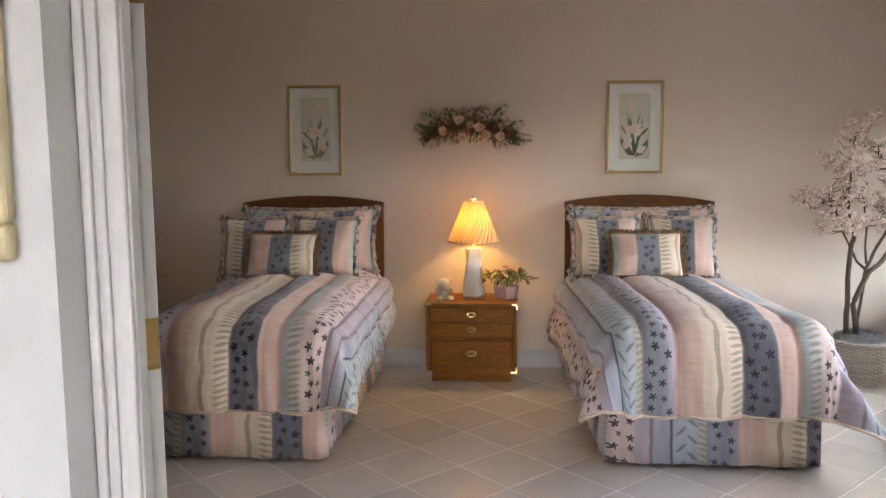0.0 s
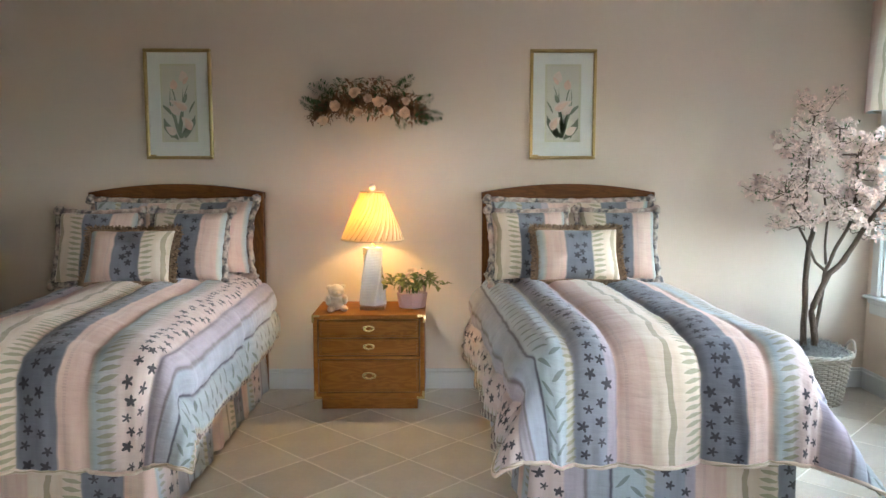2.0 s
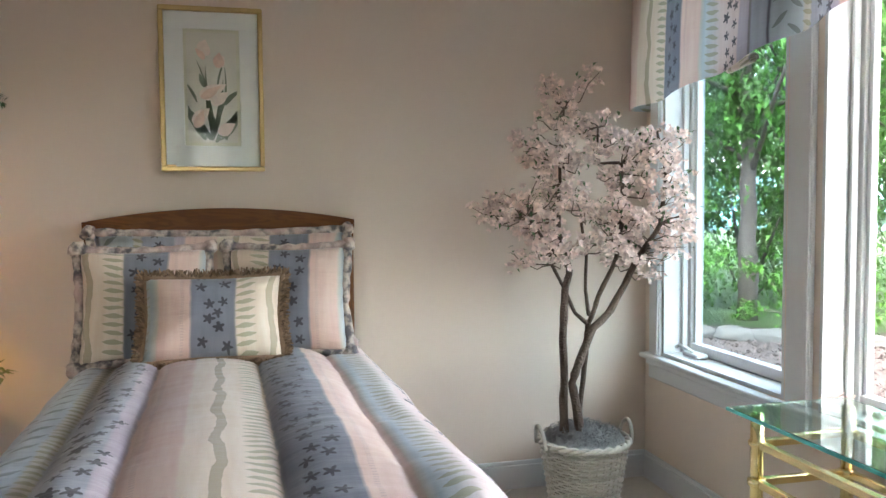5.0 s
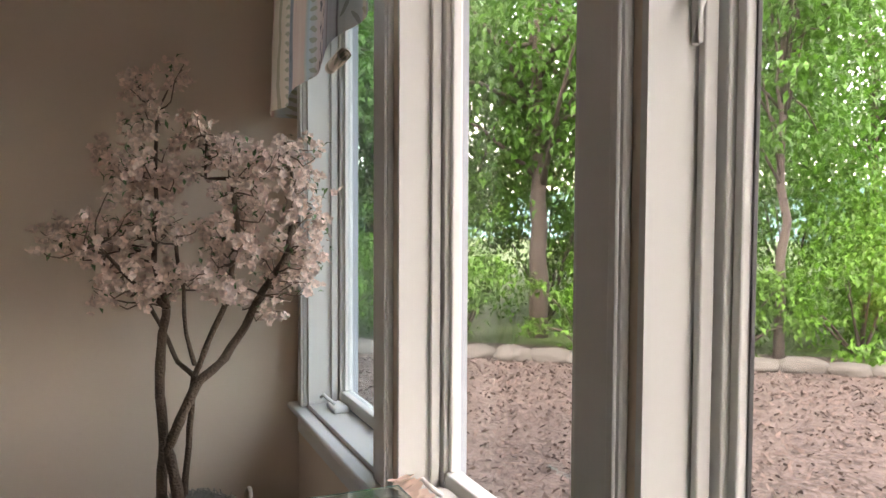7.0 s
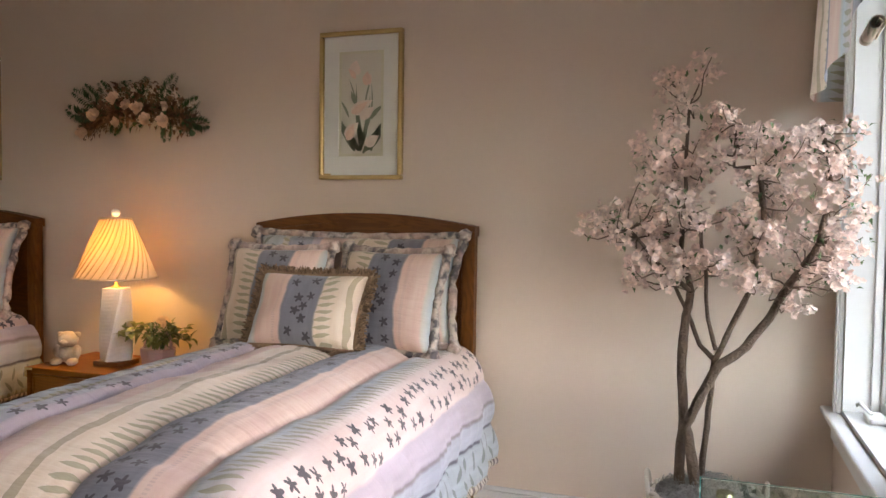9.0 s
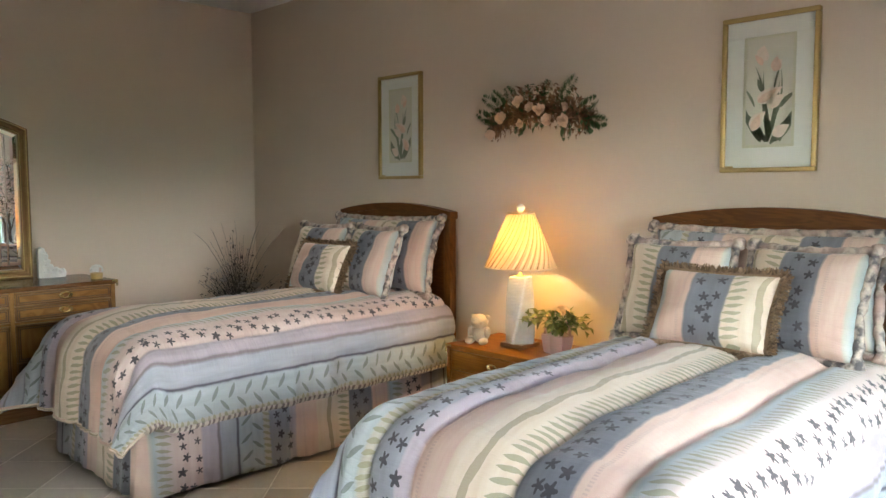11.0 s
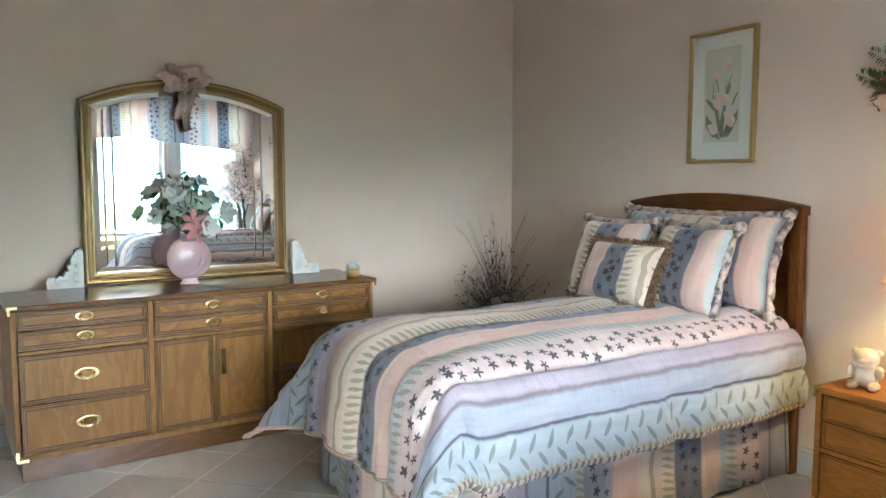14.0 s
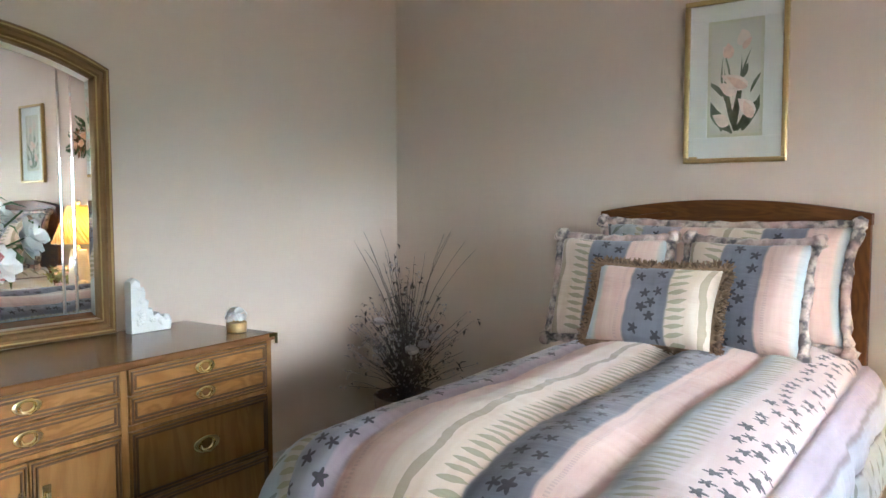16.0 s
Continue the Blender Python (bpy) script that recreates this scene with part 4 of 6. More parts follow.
for k in range(9):
    f = k / 8
    z = 0.408 + 0.274 * f
    r0 = 0.180 - 0.113 * f
    rows.append([((r0 + 0.0045 * (1 if j % 4 < 2 else -1) * (1 - 0.3 * f)) * math.cos(2 * math.pi * j / NP + f * 0.9), (r0 + 0.0045 * (1 if j % 4 < 2 else -1) * (1 - 0.3 * f)) * math.sin(2 * math.pi * j / NP + f * 0.9), z) for j in range(NP)])
surf(bm, rows, closed_u=True)
part("pleated_shade", bm, "shade", lamp, "swirl pleated cream lamp shade", smooth=False)
# added thin dark ribs: the shaded lines between the pleats, put in as colour
M["fold"] = paint("pleat_shade_line", (0.45, 0.34, 0.18), 0.9, var=0.1)
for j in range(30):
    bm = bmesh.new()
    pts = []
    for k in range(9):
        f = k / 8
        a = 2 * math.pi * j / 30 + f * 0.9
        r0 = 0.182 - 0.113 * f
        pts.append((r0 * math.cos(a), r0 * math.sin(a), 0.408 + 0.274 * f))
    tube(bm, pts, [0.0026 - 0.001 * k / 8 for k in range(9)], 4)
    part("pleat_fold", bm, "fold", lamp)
for r, z in ((0.18, 0.408), (0.067, 0.682)):
    bm = bmesh.new()
    tube(bm, [(r * math.cos(2 * math.pi * j / 48), r * math.sin(2 * math.pi * j / 48), z) for j in range(48)], 0.0055, 6, closed=True)
    part("shade_trim", bm, "shade", lamp)
bulb = bpy.data.lights.new("bulb", "POINT")
bulb.energy, bulb.color, bulb.shadow_soft_size = LAMP_W, (1.0, 0.65, 0.21), 0.03
new("bulb", bulb).location = (0.33, -0.25, 1.10)

bear = bmesh.new()
for c, r in (((0, 0, 0.05), (0.045, 0.04, 0.05)), ((0, -0.012, 0.125), (0.044, 0.04, 0.042)), ((0.0, -0.045, 0.117), (0.018, 0.018, 0.014)), ((-0.037, -0.004, 0.148), (0.015, 0.009, 0.016)), ((0.037, -0.004, 0.148), (0.015, 0.009, 0.016)),
             ((-0.035, -0.045, 0.018), (0.02, 0.036, 0.019)), ((0.035, -0.045, 0.018), (0.02, 0.036, 0.019)), ((-0.045, -0.02, 0.068), (0.015, 0.02, 0.03)), ((0.045, -0.02, 0.068), (0.015, 0.02, 0.03))):
    bmesh.ops.create_icosphere(bear, subdivisions=3, radius=1.0, matrix=Matrix.Translation(c) @ Matrix.Diagonal((*r, 1)))
for v in bear.verts:
    v.co += v.co.normalized() * 0.0035 * noise.noise(v.co * 130)
bo = part("teddy_bear", bear, "fur", smooth=True)
bo.matrix_basis = pose(0.12, -0.32, 0.5585, 0, 0, 18) @ Matrix.Diagonal((1.08, 1.08, 0.92, 1))
tagged(bo, "small cream plush bear sitting on the nightstand", "stuffed toy")


def leaf(bm, p, d, l, w, droop=0.3, rnd=random):
    """A folded leaf of four faces from p along d."""
    d = Vector(d).normalized()
    sd = d.cross(Vector((rnd.uniform(-0.4, 0.4), rnd.uniform(-0.4, 0.4), 1)))
    if sd.length < 1e-3:
        sd = Vector((1, 0, 0))
    sd.normalize()
    up = sd.cross(d)
    p = Vector(p)
    a, m, e = p, p + d * l * 0.5 + up * l * 0.04, p + d * l - up * l * droop
    v = [bm.verts.new(c) for c in (a, m + sd * w / 2 + up * w * 0.15, e, m - sd * w / 2 + up * w * 0.15, m)]
    bm.faces.new((v[0], v[1], v[4])), bm.faces.new((v[1], v[2], v[4])), bm.faces.new((v[2], v[3], v[4])), bm.faces.new((v[3], v[0], v[4]))


def bloom(bm, p, n, r, rnd, petals=5, cup=0.45, wide=0.95):
    """An open blossom: petals round the normal n."""
    n = Vector(n).normalized()
    x = n.orthogonal().normalized()
    y = n.cross(x)
    o = rnd.uniform(0, 6)
    p = Vector(p)
    for k in range(petals):
        a = o + 2 * math.pi * k / petals
        d = x * math.cos(a) + y * math.sin(a)
        t = n.cross(d)
        c = rnd.uniform(cup * 0.6, cup * 1.4)
        w = r * wide * 0.5
        v = [bm.verts.new(q) for q in (p, p + d * r * 0.6 + n * r * c * 0.7 - t * w, p + d * r + n * r * c - t * w * 0.45, p + d * r + n * r * c * 0.9 + t * w * 0.45, p + d * r * 0.6 + n * r * c * 0.7 + t * w)]
        m = bm.verts.new(p + d * r * 0.6 + n * r * c * 0.45)
        for i in range(1, 4):
            bm.faces.new((m, v[i], v[i + 1]))
        bm.faces.new((v[0], v[1], m)), bm.faces.new((v[0], m, v[4]))


def rvec(rnd):
    while True:
        v = Vector((rnd.uniform(-1, 1), rnd.uniform(-1, 1), rnd.uniform(-1, 1)))
        if 0.05 < v.length < 1:
            return v.normalized()


pot = thing("flower_planter", pose(0.56, -0.24, 0.5585), "pink ceramic basket planter with trailing silk ivy and flowers", "planter")
bm = bmesh.new()
lathe(bm, [(0.062, 0), (0.07, 0.004), (0.078, 0.05), (0.083, 0.088), (0.078, 0.092), (0.072, 0.085)], 8, sx=1.1, sy=0.8)
part("pot", bm, "pink_clay", pot, smooth=False)
bm = bmesh.new()
tube(bm, [(0.075 * math.cos(a), 0, 0.085 + 0.12 * math.sin(a)) for a in [math.pi * i / 14 for i in range(15)]], 0.008, 8)
part("handle", bm, "pink_clay", pot)
_r = random.Random(4)
lv, st = bmesh.new(), bmesh.new()
for k in range(16):
    a = _r.uniform(0, 6.28)
    l = _r.uniform(0.10, 0.23)
    pts = [Vector((0.03 * math.cos(a), 0.02 * math.sin(a), 0.085))]
    for i in range(1, 6):
        f = i / 5
        pts.append(Vector((math.cos(a) * l * f * 0.95, math.sin(a) * l * 0.55 * f, 0.085 + 0.12 * math.sin(f * 2.4) * _r.uniform(0.8, 1.1) - 0.03 * f)))
    tube(st, pts, 0.0018, 5)
    for p in pts[1:]:
        for q in range(2):
            leaf(lv, p, rvec(_r) + Vector((math.cos(a), math.sin(a) * 0.5, 0.1)), _r.uniform(0.042, 0.065), 0.036, 0.2, _r)
    if k in (1, 4, 8, 12):
        fl = bmesh.new()
        nn = rvec(_r) * 0.4 + Vector((0, -0.8, 0.4))
        for rr, cu in ((0.04, 0.3), (0.032, 0.7), (0.02, 1.4)):
            bloom(fl, pts[3], nn, rr, _r, 7, cu)
        part("silk_flower", fl, "rose", pot, "blush silk flower")
part("ivy_leaves", lv, "leaf_var", pot, "pale edged silk ivy leaves")
part("stems", st, "leaf_dark", pot)

# ---- dried swag on the wall ----
swag = thing("wall_swag", pose(0.30, -0.004, 1.735), "dried flower swag with ferns and blush roses on the wall", "wall swag")
_r = random.Random(9)
tw, fe, ro = bmesh.new(), bmesh.new(), bmesh.new()


def swag_pt(f):
    return Vector((f * 0.32, -0.045, 0.045 - 0.095 * f * f))


tube(tw, [swag_pt(-0.95 + 1.9 * i / 20) for i in range(21)], 0.014, 8)
for k in range(760):
    f = _r.uniform(-1, 1)
    p = swag_pt(f * 0.95)
    d = Vector((f * 0.7 + _r.uniform(-0.8, 0.8), -abs(_r.gauss(0, 0.55)), _r.uniform(-0.9, 1.0))).normalized()
    l = _r.uniform(0.03, 0.092)
    tube(tw, [p, p + d * l * 0.6, p + d * l + Vector((0, 0, _r.uniform(-0.02, 0.02)))], [0.0022, 0.0018, 0.001], 4)
    for q in range(3):
        leaf(tw, p + d * l * _r.uniform(0.5, 1), d + rvec(_r) * 0.9, _r.uniform(0.01, 0.024), 0.008, 0.2, _r)
for f, ang, l in ((-0.85, 150, 0.14), (-0.5, 150, 0.21), (-0.55, 128, 0.17), (0.3, 40, 0.22), (0.45, 62, 0.15), (0.7, 22, 0.17), (0.9, -8, 0.15), (-0.15, 95, 0.12), (-0.22, 250, 0.13), (0.55, 280, 0.14), (0.1, 265, 0.09), (0.85, -35, 0.10), (-0.35, 120, 0.15), (0.12, 70, 0.14), (-0.7, 170, 0.12)):
    p = swag_pt(f)
    d = Vector((math.cos(radians(ang)), -0.18, math.sin(radians(ang)))).normalized()
    sd = d.cross(Vector((0, 1, 0))).normalized()
    for i in range(18):
        g = i / 17
        for s in (-1, 1):
            leaf(fe, p + d * l * g + Vector((0, -0.03, 0)), d * 0.6 + sd * s, 0.040 * math.sin(math.pi * (0.12 + 0.85 * (1 - g))) + 0.008, 0.0125, 0.15, _r)
dl = bmesh.new()
for k in range(460):
    f = _r.uniform(-1, 1)
    p = swag_pt(f * 0.95) + Vector((_r.uniform(-0.03, 0.03), -_r.uniform(0.0, 0.06), _r.uniform(-0.085, 0.115) * (1.15 - 0.45 * f * f)))
    leaf(dl if k % 6 else fe, p, Vector((f * 0.5 + _r.uniform(-1, 1), _r.uniform(-0.7, 0.1), _r.uniform(-0.9, 0.9))), _r.uniform(0.028, 0.05), 0.02, 0.25, _r)
M["swag_twig"] = paint("rust_brown_sprig", (0.17, 0.095, 0.055), 0.9, var=0.4, big=30, rnd=0.5)
M["dead_leaf"] = paint("brown_dried_leaf", (0.26, 0.14, 0.075), 0.8, var=0.4, big=20, rnd=0.7)
tagged(part("dried_leaf_mass", dl, "dead_leaf", swag, "brown dried leaves"), kind="stuff")
tagged(part("dried_sprig_mass", tw, "swag_twig", swag, "brown dried sprigs"), kind="stuff")
part("fern_fronds", fe, "fern", swag, "dark green fern fronds")
for f, dz, r in ((-0.82, -0.055, 0.032), (-0.6, -0.01, 0.036), (-0.22, 0.04, 0.034), (-0.17, -0.075, 0.028), (0.02, 0.0, 0.03), (0.22, -0.01, 0.036), (0.36, -0.06, 0.034), (0.68, -0.035, 0.036), (0.72, 0.04, 0.026)):
    r *= 0.82
    p = swag_pt(f) + Vector((0, -0.085, dz))
    bm = bmesh.new()
    for q, (rr, cup) in enumerate(((r * 1.1, 0.9), (r * 0.85, 1.5), (r * 0.55, 2.4))):
        bloom(bm, p, Vector((_r.uniform(-0.5, 0.5), -1, _r.uniform(-0.5, 0.4))), rr, _r, 6, cup, 1.15)
    part("dried_rose", bm, "rose", swag, "blush dried rose")

# ---- blossom tree in a basket ----
tree = thing("blossom_tree", pose(2.92, -0.30, 0), "artificial pink blossom tree with twisted brown stems", "tree")
bask = thing("wicker_basket", pose(2.955, -0.30, 0.0), "round whitewashed wicker basket with loop handles", "basket")
K = 0.00169


def tp(cx, cy, dy=0.0):
    return Vector((2.865 - 2.92 + (cx - 310) * K, dy, 0.357 + (900 - cy) * K))


bm = bmesh.new()


def limb(pts, r0, r1, bm=bm, wob=0.008):
    ps = []
    for i in range(len(pts) - 1):
        for k in range(4):
            f = k / 4
            p = pts[i].lerp(pts[i + 1], f)
            ps.append(p + Vector((noise.noise(p * 9), noise.noise(p * 9 + Vector((5, 0, 0))), 0)) * wob)
    ps.append(pts[-1])
    n = len(ps)
    tube(bm, ps, [(r0 + (r1 - r0) * i / (n - 1)) * (1 + 0.18 * noise.noise(p * 30)) for i, p in enumerate(ps)], 9)
    return ps


T = [limb([tp(312, 960, 0.0), tp(310, 880, 0.0), tp(314, 780, 0.01), tp(308, 650, 0.0), tp(312, 560, 0.0), tp(322, 510, -0.01)], 0.021, 0.014)]
part("stem", bm, "bark", tree)
bm = bmesh.new()
T.append(limb([tp(352, 960, -0.03), tp(335, 850, -0.04), tp(322, 785, -0.04), tp(350, 715, -0.03), tp(385, 655, -0.02), tp(435, 615, 0.0), tp(475, 555, 0.01), tp(510, 490, 0.0)], 0.02, 0.014, bm))
part("stem", bm, "bark", tree)
bm = bmesh.new()
T.append(limb([tp(350, 960, 0.02), tp(355, 860, 0.02), tp(368, 720, 0.0), tp(375, 650, 0.0), tp(402, 580, 0.0), tp(442, 480, -0.03), tp(458, 360, -0.05), tp(450, 250, -0.04)], 0.012, 0.009, bm))
T.append(limb([tp(380, 652, 0.0), tp(345, 620, 0.02), tp(325, 575, 0.03), tp(290, 500, 0.05)], 0.009, 0.007, bm))
T.append(limb([tp(376, 625, 0.0), tp(357, 560, -0.04), tp(352, 470, -0.07), tp(340, 380, -0.06)], 0.008, 0.006, bm))
T.append(limb([tp(322, 510, 0), tp(300, 420, 0.02), tp(305, 300, 0.03), tp(310, 120, 0.0)], 0.012, 0.005, bm))
T.append(limb([tp(322, 510, 0), tp(260, 450, -0.05), tp(200, 380, -0.08)], 0.009, 0.005, bm))
T.append(limb([tp(510, 490, 0), tp(560, 400, -0.03), tp(580, 280, -0.02), tp(560, 170, 0.0)], 0.013, 0.005, bm))
T.append(limb([tp(450, 250, -0.04), tp(400, 250, 0.0), tp(405, 160, 0.02)], 0.007, 0.004, bm))
part("branch_work", bm, "bark", tree)
_r = random.Random(21)
anchors = [p for t in T for p in t if p.z > 0.357 + (900 - 560) * K]
tw, bl, lf = bmesh.new(), bmesh.new(), bmesh.new()
LOBES = [(300, 190, 110, 110, 13), (235, 310, 120, 95, 12), (310, 400, 150, 90, 15), (560, 300, 100, 130, 18), (520, 440, 125, 90, 15), (310, 75, 70, 45, 4), (160, 360, 85, 40, 3), (420, 340, 110, 110, 10), (250, 460, 75, 60, 4), (140, 370, 70, 45, 4), (400, 190, 75, 70, 6), (465, 215, 60, 60, 5), (600, 200, 40, 60, 4), (625, 390, 45, 60, 3)]
for lx, ly, sx, sy, n in LOBES:
    for k in range(int(n * 1.7)):
        while True:
            a, b_ = _r.uniform(-1, 1), _r.uniform(-1, 1)
            if a * a + b_ * b_ < 1:
                break
        tgt = tp(lx + a * sx, ly + b_ * sy, _r.uniform(-0.24, 0.21) * math.sqrt(max(0.15, 1 - a * a * 0.8)))
        src = min(anchors, key=lambda p: (p - tgt).length + (0.25 if p.z > tgt.z else 0))
        mid = src.lerp(tgt, 0.5) + rvec(_r) * 0.03 - Vector((0, 0, 0.02))
        tube(tw, [src, src.lerp(mid, 0.6) + rvec(_r) * 0.008, mid, mid.lerp(tgt, 0.5) + rvec(_r) * 0.012, tgt], [0.0034, 0.003, 0.0024, 0.002, 0.0012], 5)
        d = (tgt - src).normalized()
        for i in range(10):
            f = 0.4 + 0.6 * math.sqrt(_r.random())
            p = src.lerp(tgt, f) + rvec(_r) * 0.035
            if _r.random() < 0.72:
                for q in range(_r.choice((1, 2, 3))):
                    bloom(bl, p + rvec(_r) * 0.017, rvec(_r) + d * 0.3 + Vector((0, -0.5, 0.2)), _r.uniform(0.011, 0.0175), _r, 5, 0.55)
            else:
                leaf(lf, p, rvec(_r) + d * 0.6, _r.uniform(0.022, 0.04), 0.014, 0.2, _r)
tagged(part("twig_work", tw, "twig", tree, "thin brown twigs"), kind="stuff")
tagged(part("blossoms", bl, "petal", tree, "pale pink silk blossoms"), kind="stuff")
tagged(part("leaves", lf, "leaf_dark", tree, "dark green silk leaves"), kind="stuff")
# the basket: stakes and woven rows
NS = 34
for k in range(NS):
    a = 2 * math.pi * k / NS
    bm = bmesh.new()
    tube(bm, [((0.135 + 0.045 * f) * math.cos(a), (0.135 + 0.045 * f) * math.sin(a), 0.002 + 0.29 * f) for f in (0, 0.33, 0.66, 1)], 0.0048, 5)
    part("stake", bm, "wicker", bask)
for j in range(24):
    z = 0.008 + j * 0.0118
    r = 0.135 + 0.045 * z / 0.29
    bm = bmesh.new()
    tube(bm, [((r + 0.0055 * math.cos(NS * 0.5 * a + math.pi * j)) * math.cos(a), (r + 0.0055 * math.cos(NS * 0.5 * a + math.pi * j)) * math.sin(a), z) for a in [2 * math.pi * i / 104 for i in range(136)]], 0.0056, 5, closed=True)
    part("weaver", bm, "wicker", bask)
bm = bmesh.new()
for o in (0, math.pi):
    tube(bm, [((0.185 + 0.007 * math.cos(a * 12 + o)) * math.cos(a), (0.185 + 0.007 * math.cos(a * 12 + o)) * math.sin(a), 0.297 + 0.007 * math.sin(a * 12 + o)) for a in [2 * math.pi * i / 150 for i in range(150)]], 0.009, 6, closed=True)
part("rim", bm, "wicker", bask)
for sg in (-1, 1):
    bm = bmesh.new()
    tube(bm, [(sg * (0.19 + 0.012 * math.sin(a)), 0.055 * math.cos(a), 0.28 + 0.085 * math.sin(a)) for a in [math.pi * i / 14 for i in range(15)]], 0.0085, 8)
    part("loop_handle", bm, "wicker", bask)
bm = bmesh.new()
lathe(bm, [(0.02, 0.004), (0.125, 0.004), (0.13, 0.011)], 26)
part("base", bm, "wicker", bask)
bm = bmesh.new()
rows = [[(0.174 * f * math.cos(a), 0.174 * f * math.sin(a), 0.30 + 0.05 * (1 - f * f) + 0.018 * noise.noise(Vector((f * 6 * math.cos(a), f * 6 * math.sin(a), 1)))) for a in [2 * math.pi * i / 40 for i in range(40)]] for f in [0.03 + 0.97 * k / 14 for k in range(15)]]
vs = surf(bm, rows, closed_u=True)
bm.faces.new(vs[0])
_r = random.Random(8)
for k in range(500):
    f, a = math.sqrt(_r.random()), _r.uniform(0, 6.28)
    p = Vector((0.165 * f * math.cos(a), 0.165 * f * math.sin(a), 0.305 + 0.05 * (1 - f * f)))
    tube(bm, [p, p + rvec(_r) * 0.012 + Vector((0, 0, 0.012)), p + rvec(_r) * 0.025 + Vector((0, 0, 0.006))], 0.0012, 3)
ms = part("moss", bm, "moss", bask, "curly grey moss filling")

# ---- valance ----
val = thing("window_valance", pose(3.30, -1.58, 2.36), "striped fabric valance with an arched lower edge", "valance")
bm = bmesh.new()
rows, uvs = [], []
ny = 130
for j in range(15):
    f = j / 14
    r, q = [], []
    for i in range(ny + 1):
        y = 1.53 - 3.06 * i / ny
        zb = -0.655 + 0.17 * (1 - abs(y) / 1.53) ** 1.4 + 0.004 * math.sin(y * 14)
        fold = 0.016 * math.sin(y * 17 + 1.3 * math.sin(y * 4)) * f + 0.01 * noise.noise(Vector((y * 6, f * 2, 3)))
        r.append((fold - 0.02 * f, y, zb * f))
        q.append((1.53 - y + 1.19, zb * f))
    rows.append(r)
    uvs.append(q)
surf(bm, rows, uvs=uvs)
ob = part("valance_front", bm, "thin_fabric", val)
for sg in (-1, 1):
    bm = bmesh.new()
    rows, uvs = [], []
    for j in range(9):
        f = j / 8
        rows.append([(0.0985 * i / 6 - 0.02 * f * (1 - i / 6) + 0.006 * math.sin(i * 2 + f), sg * (1.528 + 0.004 * f), -0.655 * f) for i in range(7)])
        uvs.append([(0.1 * i / 6 + 0.4, -0.65 * f) for i in range(7)])
    surf(bm, rows, uvs=uvs)
    ob = part("valance_return", bm, "thin_fabric", val)
part("top_board", bx((-0.002, -1.525, 0.0), (0.098, 1.525, 0.018)), "white", val)
bm = bmesh.new()
rows, uvs = [], []
for i in range(14):
    a = i / 13 * 7.5
    r = 0.034 - 0.0022 * a
    rows.append([(0.035 + r * 0.7 * math.cos(a), 0.84 - 0.14 * k / 5, -0.585 + r * 0.7 * math.sin(a) + 0.015 * k / 5) for k in range(6)])
    uvs.append([(k * 0.03, i * 0.02) for k in range(6)])
surf(bm, rows, uvs=uvs)
ob = part("rolled_jabot", bm, "fabric", val, "rolled end of striped fabric")
sol = ob.modifiers.new("thick", "SOLIDIFY")
sol.thickness = 0.003

# ---- glass console table ----
gm, gnt, gb = base_mat("aqua_glass")
gb.inputs["Base Color"].default_value = (0.72, 0.93, 0.90, 1)
gb.inputs["Transmission Weight"].default_value, gb.inputs["Roughness"].default_value, gb.inputs["IOR"].default_value = 1.0, 0.01, 1.5
M["aqua"] = gm
desk = thing("console_table", pose(3.135, -1.94, 0), "glass topped console table on brass tube frame", "table")
t_ = part("glass_top", bx((-0.20, -0.60, 0.688), (0.20, 0.60, 0.70), 0.003), "aqua", desk, "aqua edged glass top")
t_.visible_shadow = False
M["edge"] = paint("aqua_glass_edge", (0.10, 0.50, 0.46), 0.08, var=0.15)
bm = bmesh.new()
surf(bm, [[(x * (0.2 + o), y * (0.6 + o), z) for x, y in ((-1, -1), (1, -1), (1, 1), (-1, 1))] for o, z in ((0.0, 0.6885), (0.002, 0.690), (0.002, 0.698), (0.0, 0.6995))], closed_u=True)
part("glass_edge", bm, "edge", desk, "bright aqua polished glass edge", smooth=False)
for sx in (-1, 1):
    for sy in (-1, 1):
        bm = bmesh.new()
        lathe(bm, [(0.02, 0), (0.022, 0.004), (0.018, 0.01), (0.018, 0.60), (0.024, 0.606), (0.024, 0.616), (0.018, 0.622), (0.018, 0.686)], 18, (sx * 0.15, sy * 0.53, 0))
        for zc in (0.25, 0.5):
            lathe(bm, [(0.0182, zc - 0.012), (0.025, zc - 0.008), (0.025, zc + 0.008), (0.0182, zc + 0.012)], 18, (sx * 0.15, sy * 0.53, 0))
        part("leg", bm, "brass", desk, "polished brass tube leg")
for zc in (0.5, 0.61, 0.25):
    for sx in (-1, 1):
        part("long_rail", bx((sx * 0.15 - 0.011, -0.508, zc - 0.011), (sx * 0.15 + 0.011, 0.508, zc + 0.011), 0.003), "brass", desk)
    for sy in (-1, 1):
        part("cross_rail", bx((-0.128, sy * 0.53 - 0.011, zc - 0.011), (0.128, sy * 0.53 + 0.011, zc + 0.011), 0.003), "brass", desk)
sfl = thing("silk_flower_spray", pose(3.375, -1.28, 0.599), "pale pink silk flowers lying on the window stool", "flowers")
_r = random.Random(3)
for k in range(7):
    bm = bmesh.new()
    bloom(bm, (_r.uniform(-0.02, 0.02), -0.07 + k * 0.022, 0.03 + _r.uniform(0, 0.04)), (_r.uniform(-0.8, 0), _r.uniform(-0.4, 0.4), 1), 0.038, _r, 5, 0.3)
    part("flower", bm, "petal", sfl)
